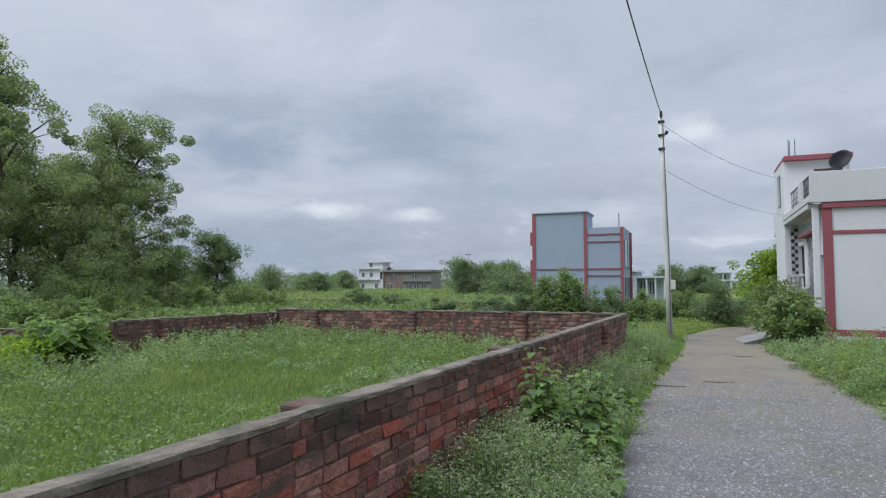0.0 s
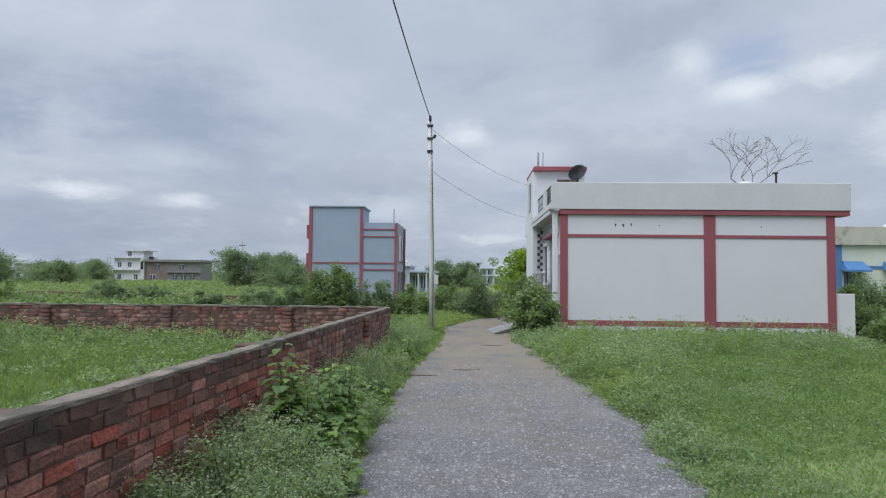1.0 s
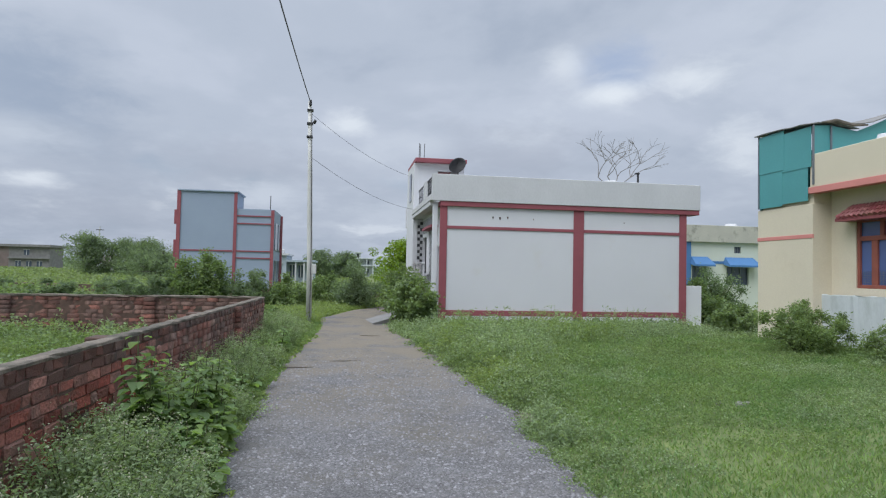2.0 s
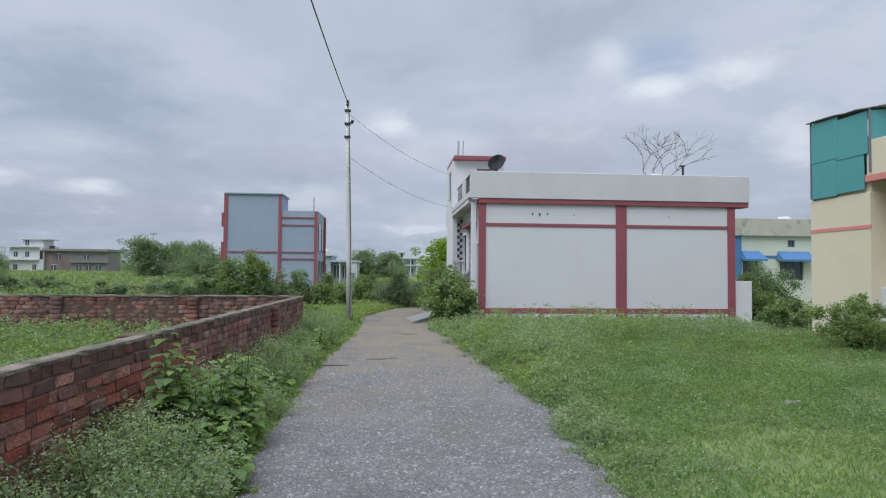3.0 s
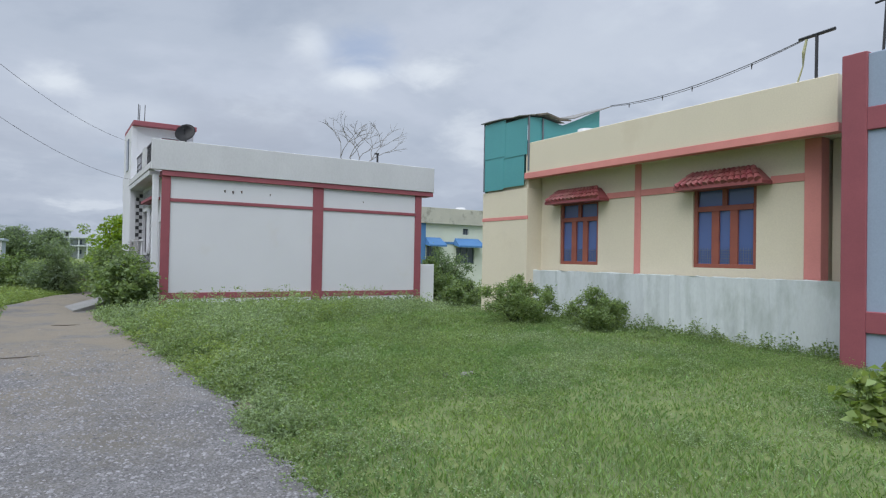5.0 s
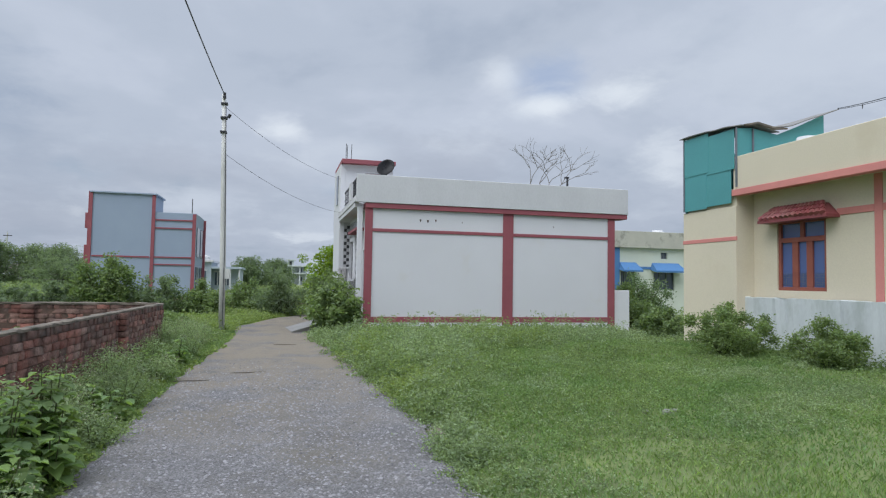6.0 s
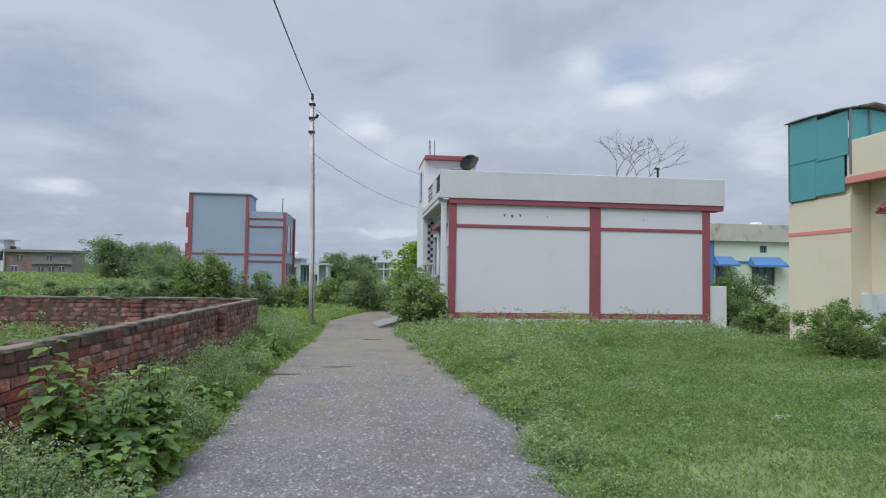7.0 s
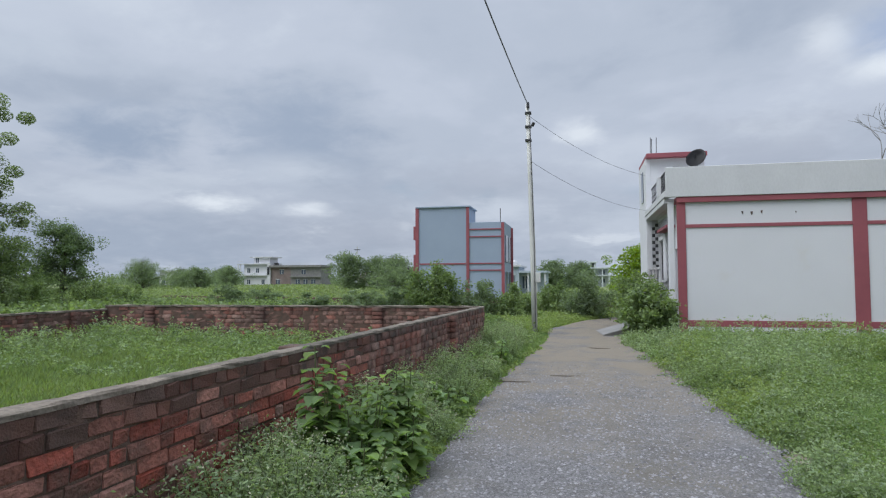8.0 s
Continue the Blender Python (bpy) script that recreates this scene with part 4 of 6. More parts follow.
slab("sheet", (12.66, 12.68, 12.80, 14.50, 3.75, 5.0), TEAL, shed, "", 0)
for xx in (XP - 0.03, 10.62):
    slab("post", (xx, xx + 0.03, 12.66, 12.70, 3.75, 5.10), FRAME_GREY, shed, "", 0)
slab("rail", (XP - 0.05, XP - 0.01, 14.50, 14.54, 3.36, 5.2), FRAME_GREY, shed, "", 0)


def bent_sheet(rows, mat, label):
    """A thin, buckled roofing sheet through rows of points."""
    bm = bmesh.new()
    grid = [[bm.verts.new(p) for p in row] for row in rows]
    for a, b in zip(grid, grid[1:]):
        for k in range(len(a) - 1):
            bm.faces.new([a[k], a[k + 1], b[k + 1], b[k]])
    bmesh.ops.subdivide_edges(bm, edges=bm.edges[:], cuts=2, use_grid_fill=True)
    r = random.Random(31)
    for v in bm.verts:
        v.co.z += r.uniform(-0.014, 0.014)
    bmesh.ops.solidify(bm, geom=bm.faces[:], thickness=0.02)
    part("roof_sheet", bm, mat, shed, label)


bent_sheet([[(XP - 0.10, 14.62, 5.22), (10.7, 14.62, 5.27), (11.3, 14.62, 5.3)], [(XP - 0.10, 13.6, 5.18), (10.7, 13.6, 5.26), (11.3, 13.6, 5.22)], [(XP - 0.10, 12.66, 5.11), (10.66, 12.62, 5.17), (11.3, 12.62, 5.06)]], CONCRETE, "weathered grey roofing sheet")
bent_sheet([[(10.95, 14.5, 5.3), (11.6, 14.5, 5.4), (12.88, 14.5, 5.72)], [(10.95, 13.5, 5.25), (11.6, 13.5, 5.32), (12.88, 13.5, 5.7)], [(10.95, 12.58, 5.10), (11.6, 12.56, 5.20), (12.88, 12.5, 5.70)]], CONCRETE, "sagging grey roofing sheet")
part("tarpaulin", tube([(10.35, 12.62, 5.15), (10.7, 12.60, 5.20), (11.1, 12.6, 5.13), (11.5, 12.6, 5.15)], (0.02, 0.05, 0.045, 0.02), 7), CEMENT, shed, "rolled dusty tarpaulin on the roof edge")
tank("water_tank", 11.2, 11.75, 3.72, 0.46, 1.02, "white plastic water tank standing on the flat roof")

# bracket with cable and yellow cloth on the parapet
tpost = thing("roof_bracket", (10.5, 5.75, 4.4), "dark iron T-shaped bracket on the parapet with a frayed cloth", "bracket")
part("upright", tube([(10.45, 5.95, 3.72), (10.45, 5.94, 5.2)], 0.025, 6), BLACK, tpost)
part("crossbar", tube([(10.45, 6.22, 5.19), (10.45, 5.66, 5.22)], 0.028, 6), BLACK, tpost)
part("cloth_strip", tube([(10.45, 6.10, 5.17), (10.40, 6.12, 4.95), (10.46, 6.16, 4.75), (10.42, 6.22, 4.5)], (0.02, 0.028, 0.012, 0.018), 5), material("frayed_yellow_cloth", (0.40, 0.39, 0.22), (0.30, 0.31, 0.20), 20, 60, 0.9, 0.2), tpost, "frayed yellow cloth strip")
wire = thing("roof_cable", (10.4, 9.5, 4.8), "dark twisted cable slung along the roof from bracket to shed", "cable")
part("strand", tube(sag((10.45, 6.15, 5.18), (12.86, 12.52, 5.72), 0.185, 24), 0.009, 5), CABLE, wire)
part("strand", tube(sag((10.45, 6.08, 5.18), (12.86, 12.52, 5.70), 0.215, 24), 0.006, 5), CABLE, wire)
for q in (0.18, 0.45, 0.62, 0.85):
    part("tie", tube([(10.45 + 2.45 * q, 6.15 + 6.4 * q, 5.17 + 0.54 * q - 0.74 * q * (1 - q)), (10.47 + 2.45 * q, 6.17 + 6.4 * q, 5.08 + 0.54 * q - 0.74 * q * (1 - q))], (0.018, 0.006), 5), CABLE, wire)

# ---- grey building with dark red frame beside the cream house ----
XG = 9.75
grey_near = thing("grey_house", (13, 3.0, 0), "grey-blue painted house front framed with broad dark red bands", "house")
slab("wall", (XG + 0.04, 18, -3.0, 5.20, -0.1, 4.5), GREYBLUE, grey_near)
slab("pilaster", (XG, XG + 0.3, 4.90, 5.23, -0.1, 4.53), RED, grey_near, "broad dark red upright band")
for z0, z1 in ((0.61, 0.91), (3.42, 3.74)):
    slab("band", (XG, XG + 0.1, -3.0, 4.90, z0, z1), RED, grey_near, "broad dark red level band")
part("mast", tube([(10.2, 4.9, 4.45), (10.2, 4.85, 5.35)], 0.02, 6), BLACK, grey_near)
part("mast_arm", tube([(10.2, 5.0, 5.33), (10.2, 4.6, 5.36)], 0.018, 6), BLACK, grey_near)

# ---- pale house with blue awnings ----
YB = 31.0
blue = thing("pale_house", (21, 34, 0), "pale green-white house with bright blue awnings and a stained parapet", "house")
BW = [(18.10, 18.95, 1.0, 2.22), (20.1, 21.4, 1.25, 2.2), (20.55, 20.95, 2.95, 3.3)]
part("wall", wall_with_holes(15.5, 26.0, -0.1, 3.5, BW, 0.25, lambda u, w, z: (u, YB + w, z)), material("pale_green_wall", (0.62, 0.66, 0.57), (0.56, 0.60, 0.52), 0.8, 40, 0.9, 0.05), blue)
slab("parapet", (15.4, 26.2, YB - 0.2, YB + 0.3, 3.5, 4.40), material("stained_parapet", (0.50, 0.49, 0.42), (0.42, 0.41, 0.36), 1.2, 30, 0.9, 0.1, stain=(0.14, 0.14, 0.12), stain_scale=1.6, stain_at=0.60), blue, "stained cream parapet")
slab("pilaster", (17.55, 18.0, YB - 0.08, YB, -0.1, 3.5), BLUE, blue, "bright blue pilaster")
slab("band", (18.0, 22.0, YB - 0.03, YB, 2.36, 2.5), BLUE, blue, "", 0)
for x0, x1 in ((17.95, 19.1), (19.9, 21.75)):
    bm = bmesh.new()
    p = [(x0, YB - 0.6, 2.30), (x1, YB - 0.6, 2.30), (x1 - 0.1, YB, 2.72), (x0 + 0.1, YB, 2.72), (x0, YB - 0.6, 2.20), (x1, YB - 0.6, 2.20), (x1, YB, 2.34), (x0, YB, 2.34)]
    vs = [bm.verts.new(q) for q in p]
    for f in ((0, 1, 2, 3), (4, 7, 6, 5), (0, 4, 5, 1), (1, 5, 6, 2), (2, 6, 7, 3), (3, 7, 4, 0)):
        bm.faces.new([vs[k] for k in f])
    part("awning", bm, BLUE, blue, "bright blue sloping awning")
for x0, x1, z0, z1 in BW:
    w = slab("window", (x0, x1, YB + 0.14, YB + 0.17, z0, z1), PANE_DARK, blue)
    for k in range(4):
        xx = x0 + (x1 - x0) * k / 3
        slab("frame", (xx - 0.03, xx + 0.03, YB + 0.10, YB + 0.14, z0, z1), FRAME_GREY, w, "", 0)
slab("roof_slab", (15.5, 26.0, YB + 0.25, 39, 3.4, 3.55), CONCRETE, blue)
tank("water_tank", 22.0, 33.5, 3.55, 0.7, 1.2, "white plastic water tank on the flat roof")

# ---- tall grey house with red bands, across the field ----
grey = thing("tall_grey_house", (-8.4, 50, 0), "three-level grey-blue painted house with thin red bands", "house")
slab("wall", (-11.75, -7.8, 46.0, 49.0, -0.2, 7.0), GREYBLUE, grey)
slab("wall", (-7.8, -5.2, 46.02, 50.6, -0.2, 5.8), GREYBLUE, grey)
slab("roof_edge", (-11.75, -7.68, 45.88, 49.1, 6.93, 7.03), GREYBLUE, grey, "", 0.01)
for x0, x1, z1 in ((-11.80, -11.56, 7.0), (-7.98, -7.77, 6.95), (-5.42, -5.20, 5.75)):
    slab("pilaster", (x0, x1, 45.93, 46.03, -0.2, z1), RED, grey, "thin dark red upright band", 0)
slab("band", (-11.5, -8.03, 45.95, 46.0, 2.74, 2.84), RED, grey, "", 0)
for z in (2.27, 2.76, 4.71, 5.25):
    slab("band", (-7.75, -5.40, 45.96, 46.02, z, z + 0.085), RED, grey, "", 0)
slab("bay", (-12.0, -11.75, 46.1, 47.2, 4.6, 5.6), RED, grey, "dark red window bay")
slab("bay", (-12.0, -11.75, 46.1, 47.2, 2.3, 3.5), RED, grey, "dark red window bay")
for y0 in (46.5, 48.6):
    slab("opening", (-5.21, -5.15, y0, y0 + 1.4, 2.9, 4.9), PANE_DARK, grey)
    slab("opening", (-5.21, -5.15, y0, y0 + 1.4, 0.4, 2.2), PANE_DARK, grey)
slab("pilaster", (-5.2, -5.05, 50.3, 50.6, -0.2, 5.7), RED, grey, "", 0)
part("mast", tube([(-5.6, 47, 5.8), (-5.6, 47, 6.9)], 0.03, 5), BLACK, grey)


# ---- houses far off ----
def far_house(name, x0, x1, y, z1, mat, rows, cols, label, extra=()):
    h = thing(name, ((x0 + x1) / 2, y, 0), label, "house")
    slab("wall", (x0, x1, y, y + 8, -0.3, z1), mat, h)
    storey = z1 / rows
    for k in range(rows):
        slab("floor_edge", (x0 - 0.4, x1 + 0.4, y - 0.7, y + 0.02, (k + 1) * storey - 0.3, (k + 1) * storey), WHITE_OLD if mat is not CONCRETE else CONCRETE, h, "", 0)
        for c in range(cols):
            cx = x0 + (x1 - x0) * (c + 0.5) / cols
            slab("window", (cx - 0.55, cx + 0.55, y - 0.05, y + 0.02, k * storey + 1.0, k * storey + 2.3), PANE_DARK, h, "", 0)
    for a in extra:
        slab("roof_room", a, mat, h, "", 0)
        slab("roof_edge", (a[0] - 0.4, a[1] + 0.4, a[2] - 0.4, a[3], a[5], a[5] + 0.25), WHITE_OLD, h, "", 0)
    return h


OLDPAINT = material("peeling_house_paint", (0.24, 0.20, 0.19), (0.17, 0.11, 0.10), 0.5, 20, 0.9, 0.1, stain=(0.16, 0.14, 0.13), stain_scale=0.5, stain_at=0.55)


def far_windows(h, x, y, z, w=0.9, t=1.3):
    """A dark window with a pale surround, on a far wall facing the lane."""
    win = slab("window", (x - w / 2, x + w / 2, y - 0.06, y + 0.02, z, z + t), PANE_DARK, h, "", 0)
    slab("frame", (x - w / 2 - 0.1, x + w / 2 + 0.1, y - 0.12, y - 0.07, z + t, z + t + 0.12), WHITE_OLD, win, "", 0)
    slab("mullion", (x - 0.05, x + 0.05, y - 0.11, y - 0.065, z, z + t), WHITE_OLD, win, "", 0)


villa = thing("distant_house", (-92, 168, 0), "white two-storey house with corner balconies and a roof room", "house")
slab("wall", (-96.3, -88.9, 168, 176, -0.3, 6.6), WHITE, villa)
slab("pier", (-88.9, -87.8, 167.6, 175, -0.3, 7.0), WHITE_OLD, villa)
slab("roof_room", (-93.7, -88.7, 169, 174, 6.6, 8.6), WHITE, villa)
slab("roof_edge", (-94.7, -87.5, 168.3, 174.6, 8.6, 8.85), WHITE_OLD, villa)
for z in (3.3, 6.6):
    slab("floor_edge", (-98.2, -88.9, 167.2, 168.0, z, z + 0.25), WHITE_OLD, villa)
    slab("balcony_rail", (-98.1, -96.4, 167.3, 167.4, z + 0.9, z + 1.0), WHITE_OLD, villa)
for xx in (-98.1, -97.3):
    slab("column", (xx, xx + 0.25, 167.3, 167.6, -0.3, 6.6), WHITE, villa)
for x, z in ((-94.8, 4.2), (-92.0, 4.2), (-94.8, 0.9), (-90.2, 0.9), (-92.6, 7.2)):
    far_windows(villa, x, 168 if z < 7 else 169, z)
slab("opening", (-88.7, -88.0, 167.5, 167.6, 3.6, 5.8), DARK, villa)
old = thing("distant_house", (-80, 168, 0), "old two-storey house with peeling brown and grey paint", "house")
slab("wall", (-87.7, -81.6, 168.2, 176, -0.3, 5.7), OLDPAINT, old, "peeling brown front wall")
slab("wall", (-81.6, -72.4, 168.2, 176, -0.3, 5.7), CONCRETE, old, "bare grey rendered wall")
slab("roof_slab", (-88.2, -71.9, 167.4, 176.5, 5.7, 6.3), CONCRETE, old)
slab("floor_edge", (-81.6, -72.0, 167.5, 168.2, 2.8, 3.1), CONCRETE, old)
for x, z in ((-84.4, 3.7), (-85.6, 0.9), (-79.4, 0.9), (-77.6, 3.7), (-74.6, 0.9), (-77.0, 0.9)):
    far_windows(old, x, 168.2, z, 1.2)
slab("tank", (-87.2, -86.3, 169, 170, 6.3, 7.1), BLACK, old)
far_house("distant_house", -124.5, -119, 168, 5.0, WHITE_OLD, 1, 2, "small pale house among trees across the field")
shell = thing("distant_house", (3.4, 168, 0), "unfinished pale concrete frame house with a roof tower", "house")
for z in (2.75, 4.65):
    slab("floor_slab", (-0.9, 7.6, 167.4, 175, z, z + 0.28), PALE, shell)
for x in (-0.6, 1.4, 3.4, 5.4, 7.1):
    slab("column", (x, x + 0.3, 167.6, 167.9, -0.3, 4.65), PALE, shell)
slab("wall", (1.8, 7.2, 170, 174, -0.3, 4.65), PALE, shell)
slab("roof_room", (2.5, 4.0, 168, 170, 4.9, 6.2), PALE, shell)
slab("roof_edge", (2.0, 4.5, 167.6, 170.4, 6.2, 6.5), PALE, shell)
slab("opening", (2.9, 3.5, 167.95, 168.0, 5.0, 6.0), DARK, shell)
for x, z in ((3.0, 3.3), (5.8, 3.3), (3.0, 1.0), (5.8, 1.0)):
    far_windows(shell, x, 170, z, 0.9, 1.0)
DUSTY = material("dusty_blue_wall", (0.42, 0.48, 0.54), (0.36, 0.42, 0.48), 0.8, 30, 0.9, 0.05)
lowblue = thing("distant_house", (-5.5, 62, 0), "low pale blue house with a porch beside the tall grey one", "house")
slab("wall", (-7.0, -5.7, 62, 68, -0.3, 2.9), DUSTY, lowblue)
slab("roof_slab", (-7.2, -5.5, 61.7, 68.2, 2.9, 3.1), WHITE_OLD, lowblue)
slab("wall", (-5.7, -3.2, 62.9, 68, -0.3, 2.3), DUSTY, lowblue)
slab("porch_roof", (-5.7, -3.0, 61.8, 68, 2.3, 2.5), DUSTY, lowblue)
for x in (-4.9, -4.1, -3.3):
    slab("column", (x, x + 0.14, 61.9, 62.05, -0.3, 2.3), WHITE_OLD, lowblue)
far_windows(lowblue, -6.35, 62, 1.0, 0.4, 1.1)
far_windows(lowblue, -5.2, 62.9, 0.8, 0.5, 1.2)
far_windows(lowblue, -4.4, 62.9, 0.8, 0.4, 1.2)
tank("water_tank", -6.4, 64, 3.1, 0.35, 0.5, "small white water tank on the flat roof")
hut = thing("farm_hut", (-35, 105, 0), "low grey hut with a shallow pitched roof", "hut")
slab("wall", (-37.6, -32.4, 105.3, 109, -0.2, 2.0), CONCRETE, hut)
bm = bmesh.new()
vs = [bm.verts.new((x, y, z)) for x in (-38.1, -31.9) for y, z in ((104.8, 1.95), (107.2, 3.0), (109.6, 1.95), (109.6, 1.8), (107.2, 2.82), (104.8, 1.8))]
for k in range(6):
    bm.faces.new([vs[k], vs[(k + 1) % 6], vs[6 + (k + 1) % 6], vs[6 + k]])
bm.faces.new(vs[:6])
bm.faces.new(vs[6:])
bmesh.ops.recalc_face_normals(bm, faces=bm.faces[:])
part("roof", bm, OLDPAINT, hut, "weathered brown-grey sheet roof")
slab("door", (-36.0, -35.0, 105.22, 105.3, -0.2, 1.6), DARK, hut)
far_pole = thing("utility_pole", (-40, 110, 0), "thin grey utility pole standing far across the field", "pole")
part("shaft", tube([(-40.1, 110, -0.3), (-39.95, 110, 7.9)], (0.13, 0.09), 8), STEEL, far_pole)
slab("crossarm", (-40.5, -39.3, 109.9, 110.0, 7.3, 7.42), BLACK, far_pole)

# ---- utility pole and cables ----
pole = thing("utility_pole", (-1.17, 19.3, 0), "galvanised steel utility pole leaning slightly, with cables", "pole")
part("shaft", tube([(-1.17, 19.3, -0.3), (-1.20, 19.28, 2.2), (-1.25, 19.24, 4.4), (-1.31, 19.2, 6.65)], (0.085, 0.08, 0.072, 0.055), 12), STEEL, pole, "", True)
for z in (5.55, 5.95, 6.35):
    slab("clamp", (-1.38, -1.20, 19.12, 19.28, z, z + 0.06), BLACK, pole, "", 0.004)
part("insulator", tube([(-1.29, 19.12, 6.52), (-1.29, 19.12, 6.68)], (0.05, 0.035), 8), BLACK, pole)
part("insulator", tube([(-1.18, 19.15, 5.98), (-1.12, 19.12, 6.08)], (0.045, 0.045), 8), BLACK, pole)
part("meter_box", box(-1.13, -0.99, 19.15, 19.27, 1.48, 1.76, 0.01), STEEL, pole)
part("down_cable", tube([(-1.14, 19.12, 0.2), (-1.15, 19.14, 2.5), (-1.19, 19.13, 4.2), (-1.24, 19.12, 6.3)], 0.012, 5), CABLE, pole)
over = thing("overhead_cable", (-1.3, 5, 6.3), "thick dark overhead cable running above the lane", "cable")
part("strand", tube(sag((-1.30, 19.12, 6.64), (-1.55, -24, 6.9), 0.9, 30), 0.014, 6), CABLE, over)
for za, zb in ((6.3, 5.55), (5.0, 4.2)):
    svc = thing("service_cable", (0.5, 22, 5.5), "thin service cable from the pole to the white house", "cable")
    part("strand", tube(sag((-1.27, 19.2, za), (2.61, 26.1, zb), 0.26, 16), 0.0055, 5), CABLE, svc)

# ---- trees and shrubs ----
def crown_points(r, lobes, per, soft=0.62):
    """Points through a crown of uneven lobes; each lobe is centre, radius."""
    out = []
    for (c, rad) in lobes:
        d = r.normal(size=(per, 3))
        d *= np.minimum(1.0, 1.55 / np.maximum(np.linalg.norm(d, axis=1), 0.01))[:, None]
        out.append(np.array(c) + d * rad * soft * np.array([1, 1, 0.75]))
    return np.concatenate(out)


def tree(name, x, y, height, spread, label, seed, leaves=9000, leaf=0.22, trunk=0.22, fork=0.28, mat=None, z=0.0, lobe=(0.09, 0.22)):
    r = np.random.default_rng(seed)
    t = thing(name, (x, y, z), label, "tree")
    base = Vector((x, y, z))
    lean = Vector((r.uniform(-0.06, 0.06), r.uniform(-0.06, 0.06), 1))
    h = height * 0.72
    pts = [base + lean * (h * f) + Vector((r.normal() * 0.1, r.normal() * 0.1, 0)) * f * spread * 0.3 for f in (0, 0.2, 0.4, 0.6, 0.8, 1.0)]
    pts[0] = base - Vector((0, 0, 0.3))
    bm = tube(pts, [trunk * f for f in (1.25, 1.0, 0.85, 0.6, 0.4, 0.15)], 9)
    ends = []
    for k in range(11):
        f = fork + (0.95 - fork) * k / 10
        start = base + lean * (h * f)
        a = k * 2.4 + r.uniform(-0.4, 0.4)
        reach = spread * (1.0 - 0.55 * max(0, f - 0.35) / 0.65) * r.uniform(0.65, 1.0)
        end = start + Vector((math.cos(a) * reach, math.sin(a) * reach, height * r.uniform(0.12, 0.30)))
        mid = start.lerp(end, 0.5) + Vector((0, 0, height * 0.05))
        tube([start, mid, end], [trunk * 0.42 * (1 - f * 0.5), trunk * 0.25, trunk * 0.06], 6, bm)
        ends += [end, start.lerp(end, 0.6)]
        for s in range(5):
            e2 = mid + Vector((r.normal(), r.normal(), abs(r.normal()) * 0.8)) * reach * 0.42
            tube([mid, e2], [trunk * 0.16, trunk * 0.04], 5, bm)
            ends.append(e2)
    ends.append(base + lean * h)
    ends.append(base + Vector((0, 0, height * 0.9)))
    part("trunk", bm, BARK, t, "", True)
    lobes = []
    for e in ends:
        rad = spread * r.uniform(*lobe)
        lobes.append(((e.x, e.y, min(e.z, base.z + height - rad * 0.85 + r.uniform(-0.12, 0.05) * height)), rad))
    lobes += [((c[0] + r.normal() * rad * 1.3, c[1] + r.normal() * rad * 1.3, c[2] - rad * r.uniform(0.2, 1.6)), rad * r.uniform(0.5, 0.85)) for c, rad in lobes]
    P = crown_points(r, lobes, max(20, leaves // len(lobes)))
    P = P[r.random(len(P)) < 0.9]
    fast_mesh("crown", leaf_quads(P, leaf, leaf * 0.55, 0.05, r, 0.25), 4, mat or LEAF_TREE, t)["kind"] = "stuff"
    return t


def bush(name, x, y, w, h, label, seed, leaves=2500, leaf=0.09, mat=None, broad=0.55, category="bush"):
    r = np.random.default_rng(seed)
    z = float(ground_z(x, y))
    t = thing(name, (x, y, z), label, category)
    bm = bmesh.new()
    lobes = []
    for k in range(34):
        a, f = r.uniform(0, 6.28), r.random() ** 0.6
        e = Vector((x + math.cos(a) * w * 0.42 * f, y + math.sin(a) * w * 0.42 * f, z + h * (1.0 - 0.55 * f * f) * r.uniform(0.55, 1.08)))
        tube([(x + r.normal() * 0.05, y + r.normal() * 0.05, z - 0.08), Vector((x, y, z)).lerp(e, 0.5) + Vector((0, 0, h * 0.1)), e], [0.016 * h + 0.006, 0.010 * h + 0.004, 0.003], 5, bm)
        lobes.append(((e.x, e.y, e.z), min(w, h) * r.uniform(0.05, 0.13)))
        lobes.append(((e.x * 0.6 + x * 0.4, e.y * 0.6 + y * 0.4, z + (e.z - z) * 0.55), min(w, h) * r.uniform(0.14, 0.26)))
    part("stalk", bm, STEM, t)["kind"] = "stuff"
    P = crown_points(r, lobes, max(10, leaves // len(lobes)))
    P = P + r.normal(size=P.shape) * np.array([0.05, 0.05, 0.05]) * min(w, h)
    P = P[P[:, 2] > z + 0.02]
    fast_mesh("foliage", leaf_quads(P, leaf, leaf * broad, 0.15, r, 0.2), 4, mat or LEAF_BUSH, t)["kind"] = "stuff"
    return t


TREE = "large leafy green tree with open crown behind the plot"
tree("tree", -28.9, 24.0, 11.6, 4.3, TREE, 1, 62000, 0.125, 0.26, 0.30, None, 0.0, (0.10, 0.22))
tree("tree", -25.4, 15.3, 12.6, 3.4, "tall leafy tree with a light open crown", 2, 40000, 0.12, 0.22, 0.34, None, 0.0, (0.10, 0.2))
tree("tree", -29.6, 19.5, 8.6, 4.4, "dense leafy tree behind the plot", 3, 46000, 0.13, 0.20, 0.16, None, 0.0, (0.12, 0.26))
tree("tree", -33.5, 24.5, 8.9, 4.6, "dense leafy tree behind the plot", 4, 40000, 0.14, 0.20, 0.16, None, 0.0, (0.12, 0.26))
